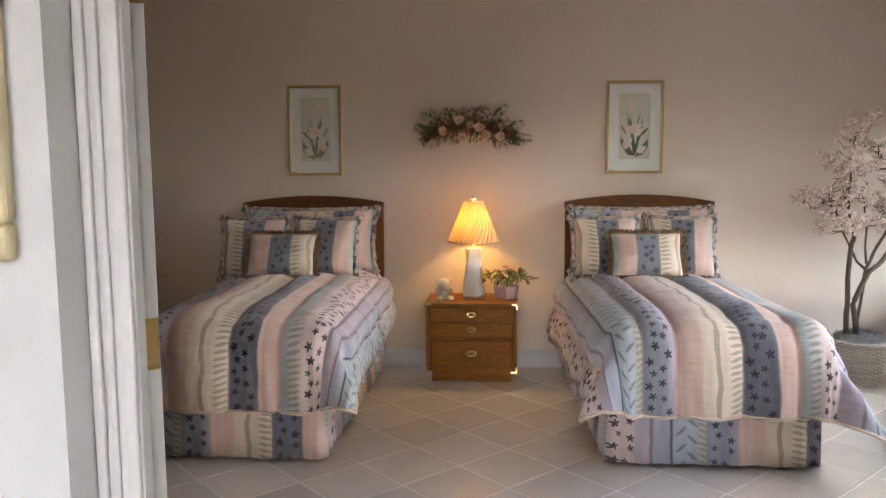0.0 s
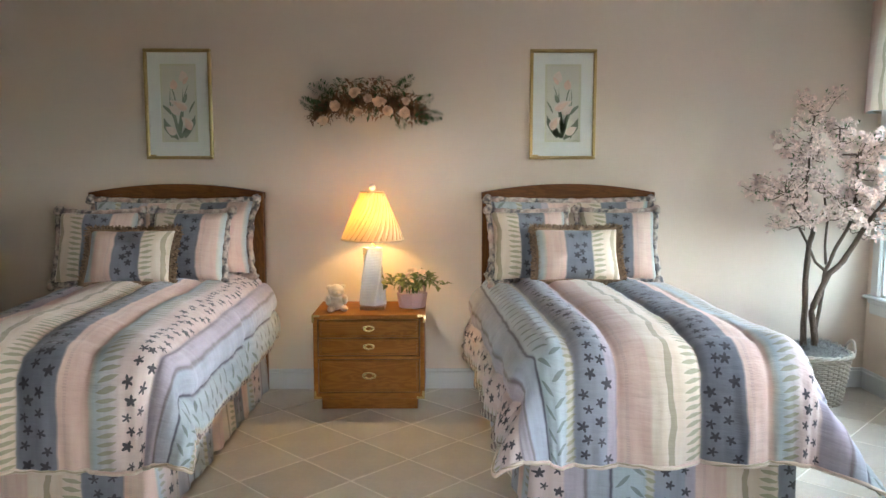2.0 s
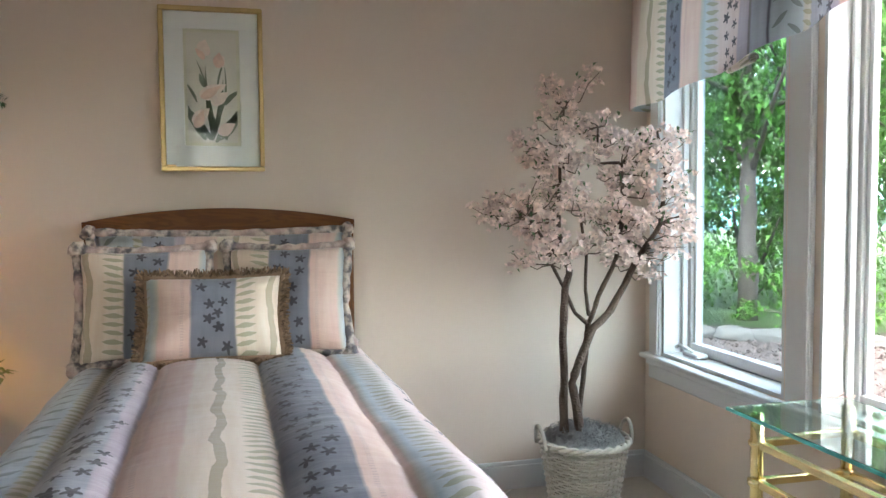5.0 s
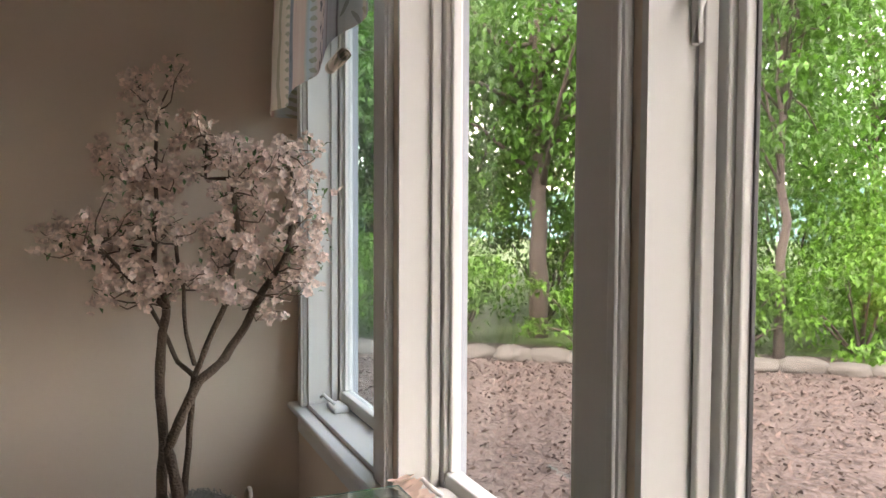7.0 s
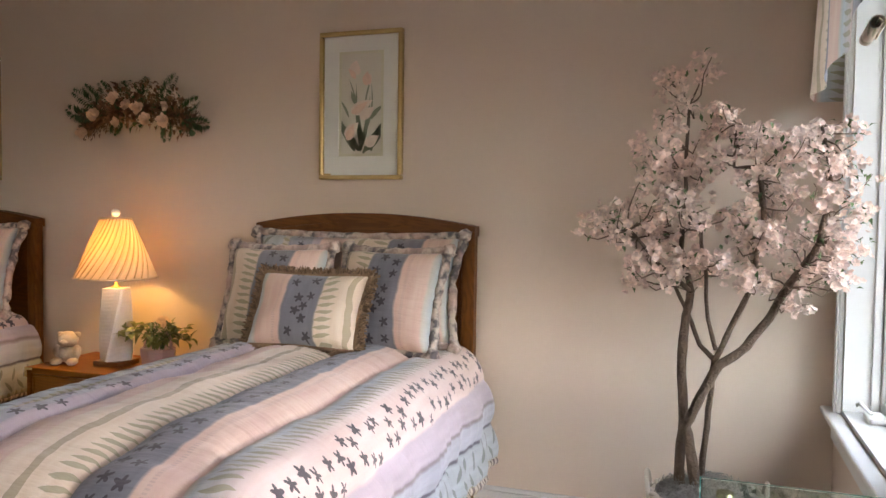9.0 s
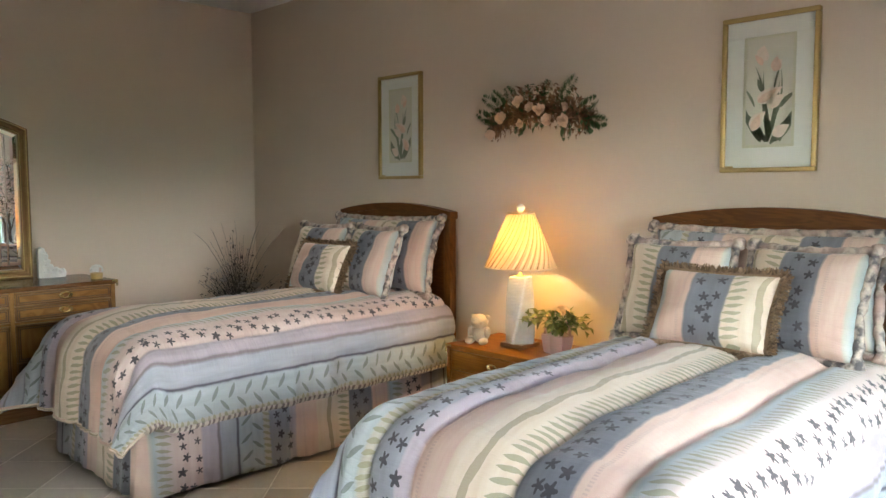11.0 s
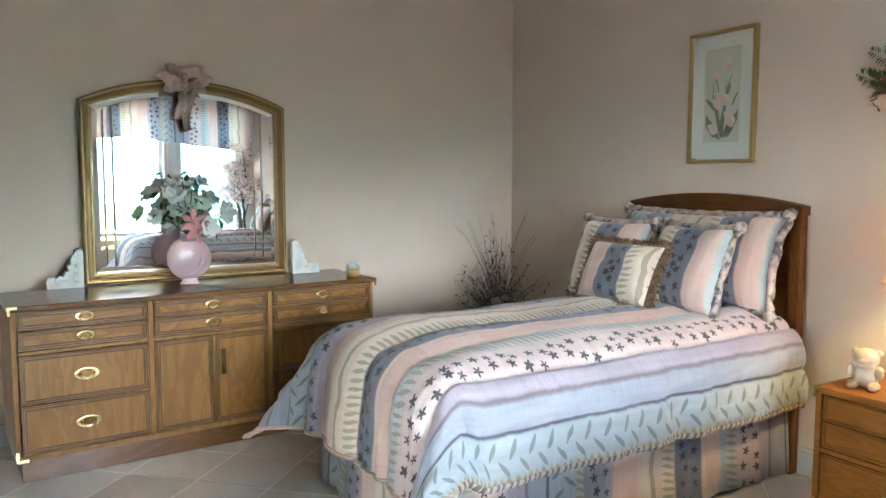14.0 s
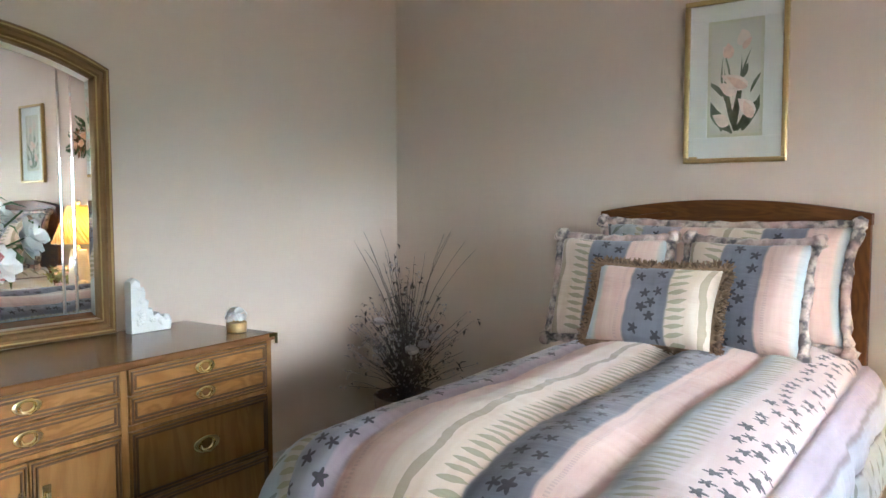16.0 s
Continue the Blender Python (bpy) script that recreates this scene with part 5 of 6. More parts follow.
bm = bmesh.new()
tube(bm, [(0, -0.1, 0.004), (0.005, 0, 0.006), (-0.004, 0.09, 0.004)], 0.003, 5)
part("flower_stem", bm, "leaf_dark", sfl)

# ---- dresser ----
dre = thing("dresser", pose(-2.305, -2.235, 0, 0, 0, 93.5), "long pecan wood dresser with brass pulls", "dresser")
part("top", bx((-0.905, -0.265, 0.772), (0.905, 0.25, 0.798), 0.006), "oak_dark", dre, "polished dark wood top")
for sx in (-1, 1):
    part("side_panel", bx((sx * 0.895, -0.245, 0.10), (sx * 0.872, 0.245, 0.772), 0.003), "oak", dre)
for x in (-0.31, 0.285):
    part("divider", bx((x - 0.012, -0.245, 0.128), (x + 0.012, 0.22, 0.772), 0.002), "oak", dre)
part("bottom_rail", bx((-0.872, -0.245, 0.10), (0.872, 0.22, 0.128), 0.003), "oak", dre)
part("back_panel", bx((-0.872, 0.222, 0.128), (0.872, 0.24, 0.772)), "oak", dre)
for x0, x1 in ((-0.872, -0.322), (-0.298, 0.273), (0.297, 0.872)):
    part("cross_rail", bx((x0, -0.245, 0.577), (x1, 0.2, 0.593), 0.002), "oak", dre)
part("plinth", bx((-0.87, -0.225, 0), (0.87, 0.23, 0.10), 0.003), "oak_dark", dre)


def front(x0, x1, z0, z1, name, root):
    d = part(name, bx((x0, -0.250, z0), (x1, -0.1, z1), 0.003), "oak_x" if z1 - z0 < 0.12 else "oak", root)
    for i in (0.005, 0.016):
        part("bead", ring(x0 + i, x1 - i, z0 + i, z1 - i, 0.0065, -0.2497, -0.2555), "bead_dark", d, smooth=False)
    return d


for x0, x1 in ((-0.868, -0.326), (-0.294, 0.269), (0.301, 0.868)):
    xm = (x0 + x1) / 2
    for z0, z1 in ((0.688, 0.768), (0.597, 0.684)):
        pull(front(x0, x1, z0, z1, "drawer", dre), pose(xm, -0.2505, (z0 + z1) / 2 + 0.004), 0.084)
    if x0 == -0.294:
        for a, b_, hx in ((x0, -0.0145, -0.045), (-0.0105, x1, 0.02)):
            d = front(a, b_, 0.132, 0.573, "cabinet_door", dre)
            bm = bx((hx, -0.2505, 0.37), (hx + 0.026, -0.2535, 0.50), 0.001)
            bx((hx + 0.008, -0.2537, 0.39), (hx + 0.018, -0.262, 0.48), 0.003, bm=bm)
            part("flush_pull", bm, "brass", d, "rectangular brass flush pull")
    else:
        for z0, z1 in ((0.354, 0.573), (0.132, 0.35)):
            pull(front(x0, x1, z0, z1, "drawer", dre), pose(xm, -0.2505, (z0 + z1) / 2 + 0.006), 0.11)
for sx in (-1, 1):
    brass_corner(dre, -sx * 0.905, -0.2655, 0.798, sx, -1, 0.04)
    brass_corner(dre, -sx * 0.895, -0.2505, 0.10, sx, 1, 0.05)

# ---- mirror ----
mir = thing("wall_mirror", pose(-2.572, -2.212, 0.799, 0, 0, 90), "arched mirror with slanted glass edges in a gilt frame", "mirror")
MW, MR, MC = 0.5415, 1.253, -0.175


def mout(d, y):
    w, r = MW - d, MR - d
    zc = MC + math.sqrt(r * r - w * w)
    pts = [(-w, y, d), (w, y, d), (w, y, zc)]
    a0 = math.asin(w / r)
    pts += [(r * math.sin(a0 * (1 - 2 * i / 28)), y, MC + r * math.cos(a0 * (1 - 2 * i / 28))) for i in range(1, 28)]
    return pts + [(-w, y, zc)]


bm = bmesh.new()
surf(bm, [mout(d, y) for d, y in ((0, 0.045), (0, -0.008), (0.004, -0.014), (0.012, -0.018), (0.02, -0.014), (0.024, -0.008), (0.030, -0.012), (0.040, -0.013), (0.046, -0.006), (0.052, -0.008), (0.058, -0.003), (0.060, 0.008), (0.060, 0.045))], closed_u=True, closed_v=True)
part("frame", bm, "gilt_dark", mir, smooth=False)
for d0, d1, yy in ((0.010, 0.017, -0.0205), (0.047, 0.054, -0.0105)):
    bm = bmesh.new()
    surf(bm, [mout(d, y) for d, y in ((d0, yy + 0.006), (d0 + 0.002, yy), (d1 - 0.002, yy), (d1, yy + 0.006))], closed_u=True, closed_v=True)
    part("gold_bead", bm, "gilt", mir, "bright gold bead", smooth=False)
bm = bmesh.new()
vs = surf(bm, [mout(0.058, 0.010), mout(0.086, 0.0062)], closed_u=True)
bm.faces.new(vs[1])
for f in bm.faces:
    f.smooth = False
part("mirror_glass", bm, "mirror", mir)
for x in (-0.43, -0.385, 0.36, 0.405):
    zt = MC + math.sqrt((MR - 0.09) ** 2 - x * x)
    bm = bmesh.new()
    surf(bm, [[(x - 0.006, 0.006, 0.09), (x - 0.006, 0.006, zt)], [(x, 0.0040, 0.09), (x, 0.0040, zt)], [(x + 0.006, 0.006, 0.09), (x + 0.006, 0.006, zt)]])
    part("groove", bm, "mirror", mir, smooth=False)

M["ribbon"] = paint("mauve_ribbon", (0.54, 0.38, 0.34), 0.7, var=0.45, big=28, fine=90, bumps=0.3, dist=0.004, sheen=0.1, rnd=0.7)
bow = thing("ribbon_bow", pose(-2.545, -2.235, 1.865, 0, 0, 90), "dusty pink ribbon bow on the mirror frame", "bow")


def ribbon(pts, w, name):
    bm = bmesh.new()
    rows = []
    for i, p in enumerate(pts):
        f = i / (len(pts) - 1)
        p = Vector(p)
        t = (Vector(pts[min(i + 1, len(pts) - 1)]) - Vector(pts[max(i - 1, 0)])).normalized()
        sd = t.cross(Vector((0.2, -1, 0.3))).normalized()
        rows.append([p + sd * w * (k / 6 - 0.5) + Vector((0, -0.008 * math.sin(k * 1.9 + i * 0.7), 0)) for k in range(7)])
    surf(bm, rows)
    ob = part(name, bm, "ribbon", bow)
    sol = ob.modifiers.new("thick", "SOLIDIFY")
    sol.thickness = 0.0015


_r = random.Random(12)
for k, (ang, l) in enumerate(((8, 0.15), (172, 0.15), (42, 0.125), (138, 0.125), (-24, 0.12), (204, 0.12), (88, 0.08), (-75, 0.07), (255, 0.07))):
    c, s_ = math.cos(radians(ang)), math.sin(radians(ang))
    bm = bmesh.new()
    rows = []
    for i in range(13):
        f = i / 12
        w = 0.041 * math.sin(math.pi * f ** 0.6) + 0.006
        ring_ = []
        for q in range(14):
            a = 2 * math.pi * q / 14
            crump = 1 + 1.1 * noise.noise(Vector((f * 3 + k * 3, math.cos(a) * 2.2, math.sin(a) * 2.2)))
            ox, oy = w * math.cos(a) * crump, 0.62 * w * math.sin(a) * crump
            ring_.append((c * l * f - s_ * ox, -0.035 + oy - 0.02 * math.sin(math.pi * f), s_ * l * f + c * ox))
        rows.append(ring_)
    surf(bm, rows, closed_u=True)
    part("loop", bm, "ribbon", bow)
for k, (x, l) in enumerate(((-0.015, 0.2), (0.02, 0.26), (0.0, 0.16))):
    ribbon([(x + 0.02 * math.sin(f * 5 + k), -0.03 - 0.01 * math.cos(f * 9), -l * f) for f in [i / 8 for i in range(9)]], 0.055 - 0.008 * k, "tail")
bm = bmesh.new()
bmesh.ops.create_icosphere(bm, subdivisions=2, radius=0.028, matrix=Matrix.Translation((0, -0.035, 0.0)))
for v in bm.verts:
    v.co += v.co.normalized() * 0.006 * noise.noise(v.co * 50)
part("knot", bm, "ribbon", bow, smooth=True)

# ---- things on the dresser ----
M["vase"] = paint("pink_vase_glaze", (0.66, 0.46, 0.47), 0.2, var=0.05, big=5)
M["white_petal"] = paint("white_silk_petal", (0.80, 0.80, 0.77), 0.7, var=0.1, rnd=0.5)
M["pink_petal"] = paint("coral_pink_petal", (0.66, 0.27, 0.27), 0.6, var=0.2, rnd=0.4)
M["plaster"] = paint("white_plaster", (0.74, 0.75, 0.72), 0.7, var=0.1, big=20, bumps=0.5, dist=0.004)
vase = thing("disc_vase", pose(-2.37, -2.27, 0.7985, 0, 0, 90), "round pink glazed disc vase full of silk flowers", "vase")
bm = bmesh.new()
rows = []
for j in range(17):
    a = -1 + 2 * j / 16
    rr = 0.115 * math.sqrt(max(0.004, 1 - a * a))
    rows.append([(rr * math.cos(q), 0.040 * a * (1 if abs(a) < 0.95 else 0.97), 0.135 + rr * math.sin(q)) for q in [2 * math.pi * k / 40 for k in range(40)]])
vs = surf(bm, rows, closed_u=True)
bm.faces.new(vs[0]), bm.faces.new(vs[-1])
part("body", bm, "vase", vase)
bm = bmesh.new()
lathe(bm, [(0.038, 0.03), (0.042, 0.012), (0.05, 0.004), (0.048, 0), (0.01, 0)], 24, sy=0.75)
part("foot", bm, "vase", vase)
bm = bmesh.new()
lathe(bm, [(0.05, 0.225), (0.045, 0.245), (0.05, 0.262), (0.044, 0.262), (0.04, 0.245)], 24, sy=0.7)
part("neck", bm, "vase", vase)
for r in (0.088, 0.06):
    bm = bmesh.new()
    pp = [(r * math.cos(a) - 0.005, -0.041 * math.sqrt(1 - (r / 0.115) ** 2) - 0.001, 0.135 + r * math.sin(a)) for a in [-1.9 + 2.2 * k / 16 for k in range(17)]]
    tube(bm, pp, [0.001 + 0.006 * math.sin(math.pi * k / 16) for k in range(17)], 6)
    part("raised_band", bm, "vase", vase)
_r = random.Random(31)
lf, st = bmesh.new(), bmesh.new()
for k in range(30):
    a = _r.uniform(0.25, 2.9)
    l = _r.uniform(0.09, 0.30)
    tip = Vector((math.cos(a) * l * 0.75, _r.uniform(-0.12, 0.06), 0.26 + math.sin(a) * l * 1.05))
    tube(st, [(0, 0, 0.25), Vector((0, 0, 0.25)).lerp(tip, 0.5) + Vector((0, 0, 0.02)), tip], 0.003, 5)
    if k < 22:
        bm = bmesh.new()
        n = (tip - Vector((0, 0, 0.27))).normalized() + Vector((0, -0.8, 0.1))
        for rr, cu in ((_r.uniform(0.045, 0.06), 0.35), (0.035, 0.9)):
            bloom(bm, tip, n, rr, _r, 6, cu, 0.9)
        part("silk_bloom", bm, "white_petal", vase, "white silk magnolia")
    for q in range(2):
        leaf(lf, tip + rvec(_r) * 0.03, rvec(_r) + Vector((0, -0.2, 0)), _r.uniform(0.05, 0.09), 0.03, 0.2, _r)
for x, z in ((0.02, 0.29), (0.0, 0.33)):
    bm = bmesh.new()
    bloom(bm, (x, -0.1, z), (0.1, -1, -0.1), 0.07, _r, 6, 0.25, 0.5)
    part("pink_lily", bm, "pink_petal", vase, "coral pink silk lily")
part("silk_leaves", lf, "leaf_dark", vase)
part("stems", st, "leaf_dark", vase)


def bookend(y, sg):
    root = thing("bookend", pose(-2.50, y, 0.7985, 0, 0, 90), "white plaster scalloped bookend beside the mirror", "bookend", "plaster bookends")
    prof = [(0, 0), (0.165, 0), (0.17, 0.03), (0.16, 0.055), (0.135, 0.05), (0.115, 0.068), (0.095, 0.06), (0.088, 0.085), (0.072, 0.09), (0.075, 0.115), (0.06, 0.125), (0.062, 0.15), (0.045, 0.165), (0.04, 0.19), (0.02, 0.202), (0.0, 0.19)]
    bm = bmesh.new()
    rows = [[(sg * x * k, y_, 0.001 + z * k2) for x, z in prof] for y_, k, k2 in ((0.02, 0.94, 0.97), (0.014, 1, 1), (-0.014, 1, 1), (-0.022, 0.93, 0.96))]
    vs = surf(bm, rows, closed_u=True)
    bm.faces.new(vs[0]), bm.faces.new(vs[-1])
    part("scroll", bm, "plaster", root, smooth=False)
    rr = random.Random(5)
    bm = bmesh.new()
    for k in range(22):
        f = rr.random()
        x, z = (0.02 + 0.12 * f, 0.03 + 0.02 * rr.random()) if k % 2 else (0.015 + 0.03 * rr.random(), 0.03 + 0.14 * f)
        bloom(bm, (sg * x, -0.022, z), (0, -1, 0.2), rr.uniform(0.008, 0.014), rr, 5, 0.4)
    tagged(part("relief_flowers", bm, "plaster", root), kind="stuff")


bookend(-1.662, 1)
bookend(-2.765, -1)
sb_ = thing("flower_cup", pose(-2.22, -1.40, 0.7985), "little brass cup of white silk flowers", "ornament")
bm = bmesh.new()
lathe(bm, [(0.034, 0), (0.036, 0.004), (0.038, 0.036), (0.035, 0.038), (0.03, 0.03)], 18)
part("cup", bm, "gilt", sb_)
_r = random.Random(14)
bm = bmesh.new()
for k in range(26):
    n = rvec(_r)
    n.z = abs(n.z)
    bloom(bm, Vector((0, 0, 0.05)) + Vector((n.x * 0.036, n.y * 0.036, n.z * 0.038)), n, 0.013, _r, 5, 0.3)
part("silk_flowers", bm, "white_petal", sb_)

# ---- dried arrangement in the corner ----
M["dry_twig"] = paint("dark_dried_twig", (0.12, 0.10, 0.092), 0.9, var=0.4, big=30, rnd=0.5)
dry = thing("dried_arrangement", pose(-2.26, -0.36, 0), "dark dried twig and berry arrangement in a basket", "dried flowers")
bm = bmesh.new()
lathe(bm, [(0.10, 0), (0.12, 0.01), (0.15, 0.22), (0.165, 0.34), (0.155, 0.345), (0.14, 0.3)], 20)
part("basket", bm, "twig", dry)
_r = random.Random(77)
tw, bb = bmesh.new(), bmesh.new()
for k in range(190):
    a = _r.uniform(0, 6.28)
    spread = _r.uniform(0.02, 0.30) * (1.0 if _r.random() < 0.8 else 1.35)
    hgt = _r.uniform(0.25, 0.78) * (1.05 - 0.5 * spread / 0.4)
    if k < 14:
        hgt, spread = _r.uniform(0.8, 1.0), _r.uniform(0.15, 0.5)
    sx = math.cos(a)
    sy = max(-0.9, min(0.9, math.sin(a)))
    p0 = Vector((0.06 * sx, 0.06 * sy, 0.28))
    pts = [p0]
    for i in range(1, 7):
        f = i / 6
        x, y = sx * spread * f ** 1.7, sy * spread * f ** 1.7
        pts.append(Vector((max(-0.33, x), min(0.33, y), 0.28 + hgt * (f - 0.12 * f ** 3 * (spread / 0.3)))) + rvec(_r) * 0.008)
    tube(tw, pts, [0.0028 - 0.0021 * i / 6 for i in range(7)], 4)
    if k >= 14:
        for q in range(7):
            p = pts[_r.randint(2, 6)] + rvec(_r) * 0.02
            if k % 3 == 0:
                bmesh.ops.create_icosphere(bb, subdivisions=1, radius=0.0062, matrix=Matrix.Translation(p))
            else:
                leaf(tw, p, rvec(_r) + Vector((0, 0, 0.4)), _r.uniform(0.02, 0.05), 0.014, 0.2, _r)
M["berry"] = paint("grey_berry", (0.50, 0.45, 0.43), 0.6, var=0.3, rnd=0.6)
for k in range(7):
    a = _r.uniform(0, 6.28)
    pd = bmesh.new()
    bmesh.ops.create_icosphere(pd, subdivisions=2, radius=0.033, matrix=Matrix.Translation((0.14 * math.cos(a), 0.14 * math.sin(a), _r.uniform(0.5, 0.8))) @ Matrix.Diagonal((1, 1, 0.6, 1)))
    part("seed_pod", pd, "berry", dry, "flat grey seed pod")
tagged(part("dried_twig_mass", tw, "dry_twig", dry), kind="stuff")
tagged(part("berry_mass", bb, "berry", dry, "pale grey berries"), kind="stuff")

# ---- hallway picture ----
hp = thing("hall_picture", pose(-0.557, RY - 0.001, 1.36, 0, 0, 0), "wide pale gold framed picture on the hallway wall", "picture")
for a, b_ in (((-0.35, -0.03, 0), (0.345, 0, 0.06)), ((-0.35, -0.03, 0.94), (0.345, 0, 1.0)), ((-0.35, -0.03, 0.06), (-0.29, 0, 0.94)), ((0.285, -0.03, 0.06), (0.345, 0, 0.94))):
    part("frame_bar", bx(a, b_, 0.012, 3), "champagne", hp)
part("canvas", bx((-0.29, -0.012, 0.06), (0.285, -0.001, 0.94)), "print", hp)

# ---- outdoors ----
mm, mnt, mb = base_mat("mulch_and_grass")
tc = mnt.nodes.new("ShaderNodeTexCoord")
sp = mnt.nodes.new("ShaderNodeSeparateXYZ")
mnt.links.new(tc.outputs["Object"], sp.inputs[0])
gx, gy = E(mnt, sp.outputs[0]), E(mnt, sp.outputs[1])
chips = noise_tex(mnt, 9, 8)
vor = mnt.nodes.new("ShaderNodeTexVoronoi")
vor.inputs["Scale"].default_value = 26.0
mnt.links.new(tc.outputs["Object"], vor.inputs["Vector"])
cc = mixc(mnt, E(mnt, vor.outputs["Color"]), (0.035, 0.024, 0.02), (0.12, 0.09, 0.078))
cc = mixc(mnt, E(mnt, chips.outputs["Fac"]) * 0.5, cc, (0.045, 0.032, 0.028))
far = (gx * 0.59 + gy * 0.81 - 7.6).gt(0.0)
gr = noise_tex(mnt, 3, 6)
gc = mixc(mnt, E(mnt, gr.outputs["Fac"]), (0.03, 0.06, 0.015), (0.07, 0.13, 0.03))
mnt.links.new(mixc(mnt, far, cc, gc), mb.inputs["Base Color"])
mb.inputs["Roughness"].default_value = 0.95
bump(mnt, mb, vor.outputs["Distance"], 0.9, 0.03)
M["ground"] = mm
bm = bmesh.new()
rows = [[(x, y, -0.10 if math.hypot(x - 3, y) < 25 else -0.10 - (math.hypot(x - 3, y) - 25) * 0.03) for y in [-600, -250, -90, -35, -12, 0, 12, 35, 90, 250, 600]] for x in [-600, -250, -90, -30, -8, 4, 12, 30, 60, 120, 300, 600]]
surf(bm, rows)
struct("ground", bm, "ground", "reddish bark mulch ground that turns to grass", "ground")
M["chip"] = paint("bark_chips", (0.07, 0.05, 0.043), 0.9, var=0.5, big=4, fine=30, bumps=0.3, rnd=1.6)
bm = bmesh.new()
_r = random.Random(19)
for k in range(24000):
    x, y = 3.65 + 6.5 * _r.random() ** 1.2, -3.0 + 9.0 * _r.random()
    if x * 0.59 + y * 0.81 > 6.85:
        continue
    a, l, w, z = _r.uniform(0, 6.28), _r.uniform(0.009, 0.026), _r.uniform(0.004, 0.010), -0.098 + 0.012 * _r.random()
    c, s_ = math.cos(a), math.sin(a)
    t1, t2 = _r.uniform(-0.014, 0.016), _r.uniform(-0.01, 0.01)
    bm.faces.new([bm.verts.new((x + c * p - s_ * q, y + s_ * p + c * q, z + 0.008 + p / l * t1 + q / w * t2)) for p, q in ((-l, -w * 0.6), (l * 0.8, -w), (l, w * 0.7), (-l * 0.7, w))])
tagged(struct("mulch_chips", bm, "chip", "scattered reddish bark chips on the ground", "mulch"), kind="stuff")
M["hill"] = paint("far_blue_hills", (0.16, 0.30, 0.32), 1.0, var=0.2, big=0.01)
bm = bmesh.new()
rows = [[], []]
for i in range(90):
    a = -1.5 + 3.0 * i / 89
    rows[0].append((900 * math.cos(a), 900 * math.sin(a), -60))
    rows[1].append((900 * math.cos(a), 900 * math.sin(a), 30 + 22 * noise.noise(Vector((a * 4, 1, 0))) + 6 * noise.noise(Vector((a * 17, 1, 0)))))
surf(bm, rows)
struct("backdrop", bm, "hill", "distant blue green hills beyond the garden", "backdrop")
M["stone"] = paint("pale_border_stone", (0.075, 0.07, 0.062), 0.9, var=0.35, big=6, fine=40, bumps=0.6, dist=0.01, rnd=0.5)
_r = random.Random(2)
for k in range(30):
    f = k / 29
    bm = bmesh.new()
    bmesh.ops.create_icosphere(bm, subdivisions=3, radius=1.0)
    s = Vector((_r.uniform(0.2, 0.3), _r.uniform(0.13, 0.2), _r.uniform(0.07, 0.12)))
    for v in bm.verts:
        c = v.co.copy()
        v.co = Vector((c.x * s.x, c.y * s.y, c.z * s.z)) * (1 + 0.25 * noise.noise(c * 1.7 + Vector((k, 0, 0))))
    ob = part("border_stone", bm, "stone", smooth=True)
    ob.matrix_basis = pose(3.6 + 9.0 * f, 5.70 - 6.55 * f + _r.uniform(-0.06, 0.06), -0.07, 0, 0, -36 + _r.uniform(-15, 15))
    tagged(ob, "rough pale border stone along the mulch", "stone", "border stones")


def foliage(name, c1):
    ma, nt, b = base_mat(name)
    ge = nt.nodes.new("ShaderNodeNewGeometry")
    n = noise_tex(nt, 1.2, 3)
    f = E(nt, ge.outputs["Random Per Island"]) * 0.7 + E(nt, n.outputs["Fac"]) * 0.3
    col = mixc(nt, f, [x * 0.5 for x in c1], [x * 1.5 for x in c1])
    nt.links.new(col, b.inputs["Base Color"])
    b.inputs["Roughness"].default_value = 0.5
    tr = nt.nodes.new("ShaderNodeBsdfTranslucent")
    nt.links.new(col, tr.inputs[0])
    ad = nt.nodes.new("ShaderNodeMixShader")
    ad.inputs[0].default_value = 0.4
    nt.links.new(b.outputs[0], ad.inputs[1])
    nt.links.new(tr.outputs[0], ad.inputs[2])
    nt.links.new(ad.outputs[0], nt.nodes["Material Output"].inputs["Surface"])
    return ma


M["fol"] = foliage("tree_foliage", (0.055, 0.16, 0.02))
M["fol2"] = foliage("bush_foliage", (0.075, 0.20, 0.022))
M["trunk"] = paint("tree_trunk_bark", (0.07, 0.055, 0.045), 0.95, var=0.4, big=10, fine=60, bumps=0.8, dist=0.01)


def leafy(bm, c, rad, n, l, rnd, clumps):
    cs = []
    for k in range(clumps):
        d = rvec(rnd)
        cs.append((Vector(c) + Vector((d.x * rad[0], d.y * rad[1], d.z * rad[2])) * rnd.uniform(0.25, 0.95), rnd.uniform(0.22, 0.42)))
    for k in range(n):
        q, r = cs[rnd.randrange(clumps)]
        p = q + Vector((rnd.gauss(0, 1), rnd.gauss(0, 1), rnd.gauss(0, 0.55))) * r * (rad[0] * 0.45)
        if p.z < -0.05:
            p.z = -0.05 + rnd.random() * 0.2
        leaf(bm, p, rvec(rnd) + Vector((0, 0, -0.5)), l * rnd.uniform(0.7, 1.3), l * 0.48, 0.2, rnd)
    return cs


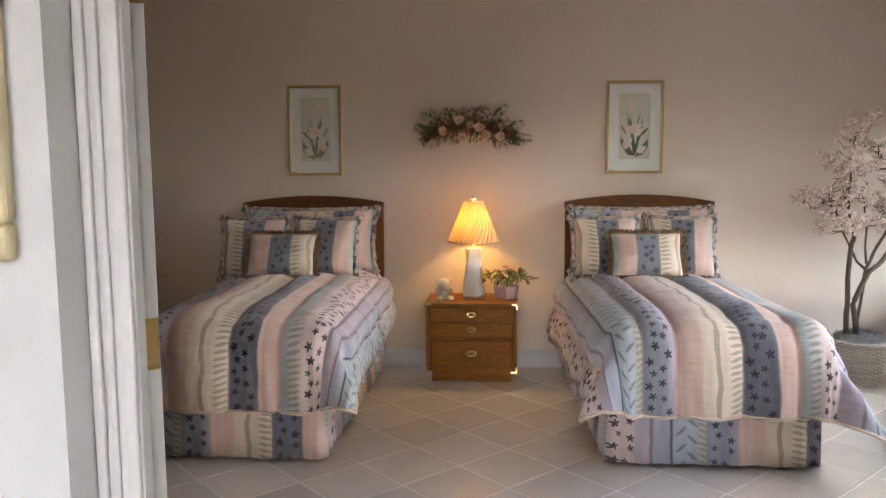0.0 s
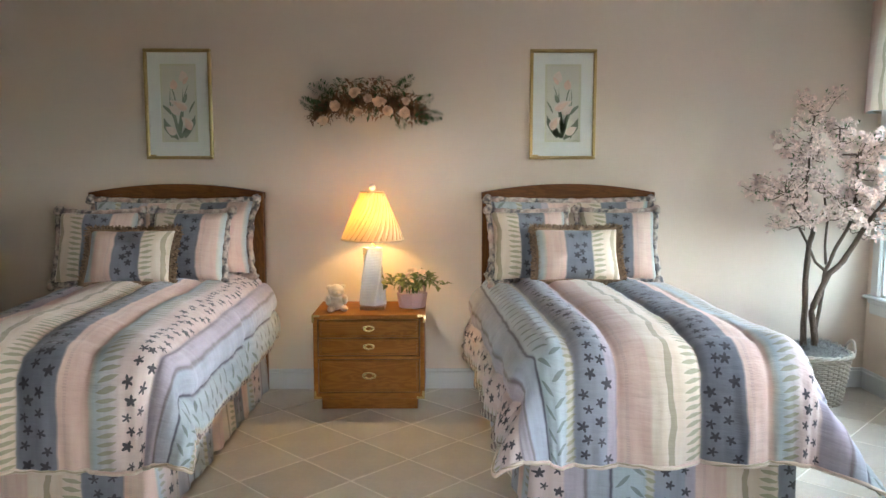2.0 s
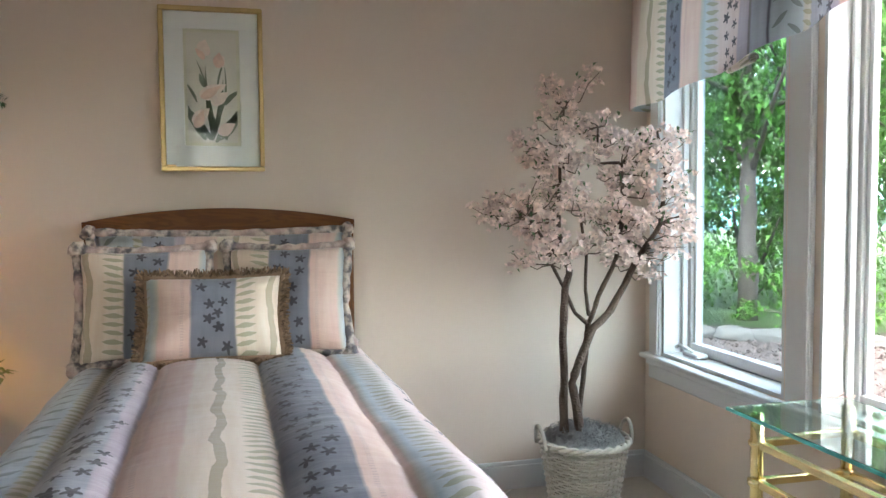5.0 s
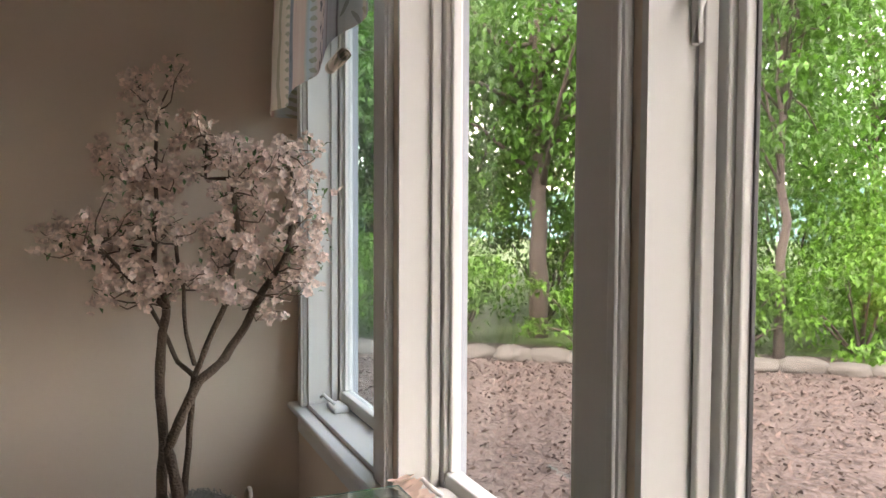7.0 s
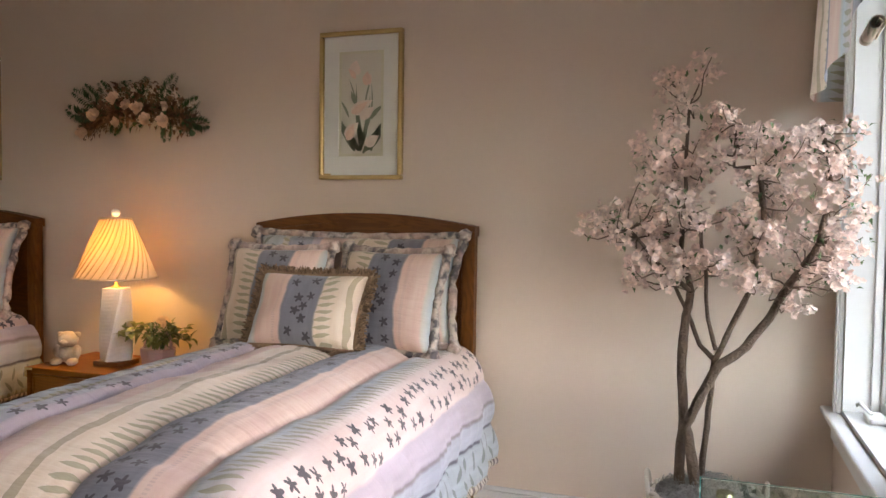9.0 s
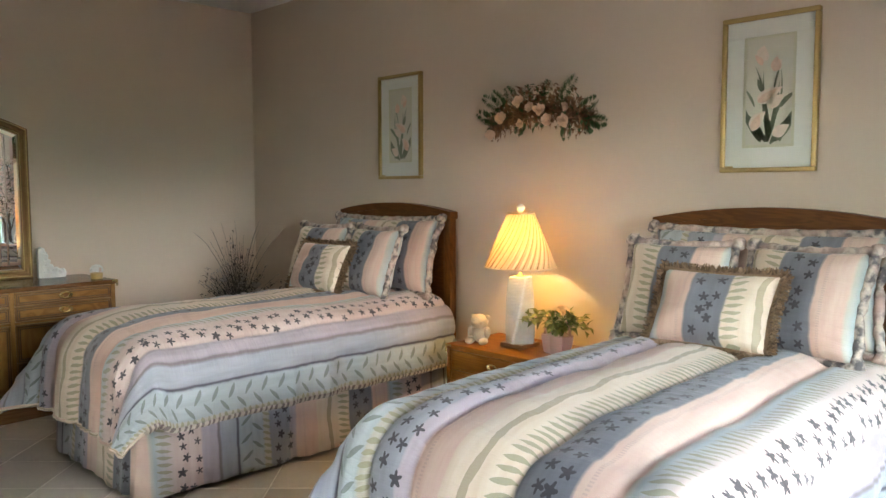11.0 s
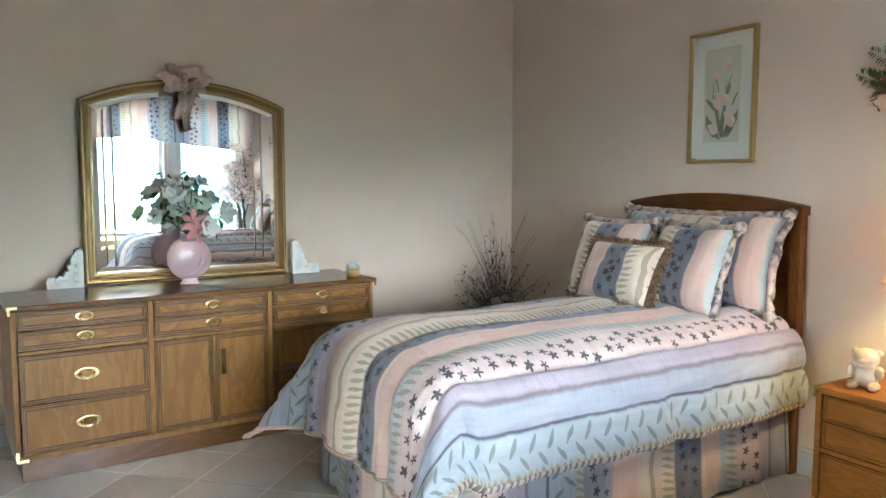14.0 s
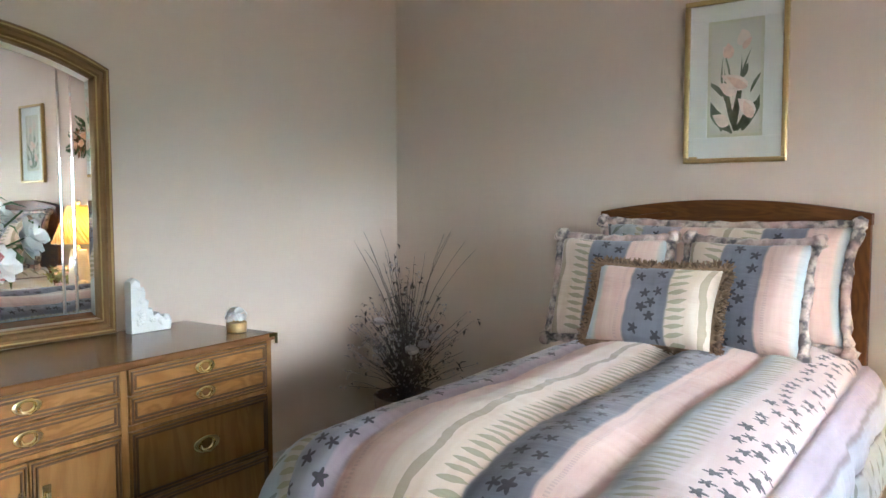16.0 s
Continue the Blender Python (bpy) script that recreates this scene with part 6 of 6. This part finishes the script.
def garden_tree(x, y, zc, rad, n, l, seed, r0=0.09):
    rnd = random.Random(seed)
    root = thing("garden_tree", pose(x, y, -0.12), "leafy green garden tree beyond the stone border", "tree", "garden trees")
    cr = bmesh.new()
    cs = leafy(cr, (0, 0, zc), rad, n, l, rnd, 60)
    bm = bmesh.new()
    top = Vector((rnd.uniform(-0.2, 0.2), rnd.uniform(-0.2, 0.2), zc + rad[2] * 0.5))
    pts = [Vector((0, 0, -0.05)), Vector((0.05, 0.03, zc * 0.4)), Vector((-0.04, 0.02, zc * 0.8)), top]
    limb(pts, r0, r0 * 0.35, bm, 0.06)
    for q, r in cs[:26]:
        s = pts[1].lerp(top, rnd.uniform(0.1, 0.9))
        m_ = s.lerp(q, 0.5) + Vector((0, 0, 0.12))
        tube(bm, [s, m_, q], [r0 * 0.3, r0 * 0.18, r0 * 0.06], 6)
    part("trunk", bm, "trunk", root)
    tagged(part("crown", cr, "fol", root), kind="stuff")
    return root


first_tree = garden_tree(7.3, 4.75, 3.3, (2.3, 2.1, 2.3), 9000, 0.13, 1, 0.13)
garden_tree(4.9, 6.7, 3.0, (2.3, 2.0, 2.6), 7000, 0.13, 2)
garden_tree(9.9, 4.6, 3.4, (2.0, 2.0, 2.6), 7000, 0.13, 3)
garden_tree(8.9, 2.7, 3.5, (1.5, 1.4, 1.5), 3800, 0.12, 4, 0.06)
garden_tree(6.3, 8.2, 3.6, (3.2, 2.6, 3.6), 8000, 0.16, 5)
garden_tree(12.5, 7.5, 3.8, (3.5, 3.2, 3.8), 8000, 0.18, 6)


# unseen copies to the south-east, added to block low sky light through the windows
for _x, _y, _z, _r in ((8.2, -9.0, 1.1, 20), (12.4, -8.6, 1.2, 260)):
    copy_thing(first_tree, pose(_x, _y, -0.12, 0, 0, _r) @ Matrix.Diagonal((_z, _z, _z, 1)))


def bush(x, y, rad, n, seed, l=0.09):
    rnd = random.Random(seed)
    root = thing("garden_bush", pose(x, y, -0.12), "bright green leafy bush behind the border stones", "bush", "garden bushes")
    cr = bmesh.new()
    cs = leafy(cr, (0, 0, rad[2] * 0.8), rad, n, l, rnd, 34)
    bm = bmesh.new()
    for q, r in cs[:14]:
        tube(bm, [(0, 0, -0.02), q * 0.5 + Vector((0, 0, 0.1)), q], [0.018, 0.012, 0.004], 5)
    part("stems", bm, "trunk", root)
    tagged(part("leaves", cr, "fol2", root), kind="stuff")


for k, (x, y, r, h) in enumerate(((8.6, 3.0, 0.9, 0.85), (9.7, 2.4, 1.0, 0.95), (7.3, 3.7, 0.7, 0.6), (6.2, 4.6, 0.8, 0.8), (5.0, 5.5, 0.8, 0.8), (11.2, 3.2, 1.4, 1.2), (3.6, 7.0, 1.0, 1.0), (9.2, 6.5, 1.6, 1.6), (6.4, 6.0, 1.2, 1.7), (8.1, 5.9, 1.3, 1.8), (9.9, 4.9, 1.3, 1.8), (4.4, 8.0, 1.5, 1.9), (7.2, 8.0, 1.8, 2.2), (11.8, 5.2, 1.6, 1.9))):
    bush(x, y, (r, r, h), int(3400 * r), 40 + k)
for k, (x, y, zc, r, n) in enumerate(((2.5, 12.0, 4.0, 4.2, 9000), (8.0, 13.0, 4.5, 4.6, 10000), (13.5, 11.5, 4.5, 4.6, 10000), (18.5, 9.0, 4.2, 4.4, 8000))):
    garden_tree(x, y, zc, (r, r * 0.8, zc * 0.98), n, 0.24, 90 + k, 0.14)

# ---- floor tiles ----
def tiles():
    step = 0.352
    gap, hh = 0.004, 0.010
    me_b = bmesh.new()
    box(me_b, (0, 0, -hh / 2 - 0.001), (step - gap * 2, step - gap * 2, hh), 0.0025, 1)
    me = bpy.data.meshes.new("tile")
    me_b.to_mesh(me)
    me_b.free()
    me.materials.append(M["tile"])
    rest = bmesh.new()
    k = math.sqrt(0.5)
    count = 0
    cells = []
    for i in range(-30, 30):
        for j in range(-30, 30):
            p, q = (1.25 + (i + 0.5) * step / k), (-3.10 + (j + 0.5) * step / k)
            x, y = (p + q) / 2, (q - p) / 2
            if XW - 0.2 < x < XE + 0.2 and YH - 0.2 < y < 0.2:
                cells.append((x, y))
    cells.sort(key=lambda c: (c[0] - 0.3) ** 2 * 0.5 + (c[1] + 2.2) ** 2)
    for x, y in cells:
        inside = XW + 0.25 < x < XE - 0.25 and y < -0.25
        if count < 280 and inside and y > -5.5:
            ob = new("tile", me)
            ob.matrix_basis = pose(x, y, 0, 0, 0, 45)
            ob.parent = floor
            count += 1
        else:
            box_at = pose(x, y, -hh / 2 - 0.001, 0, 0, 45) @ Matrix.Diagonal((step - gap * 2, step - gap * 2, hh, 1))
            bmesh.ops.create_cube(rest, size=1.0, matrix=box_at)
    ob = part("tile_field", rest, "tile", floor)
    tagged(ob, "square ceramic floor tiles along the walls", kind="stuff")


tiles()
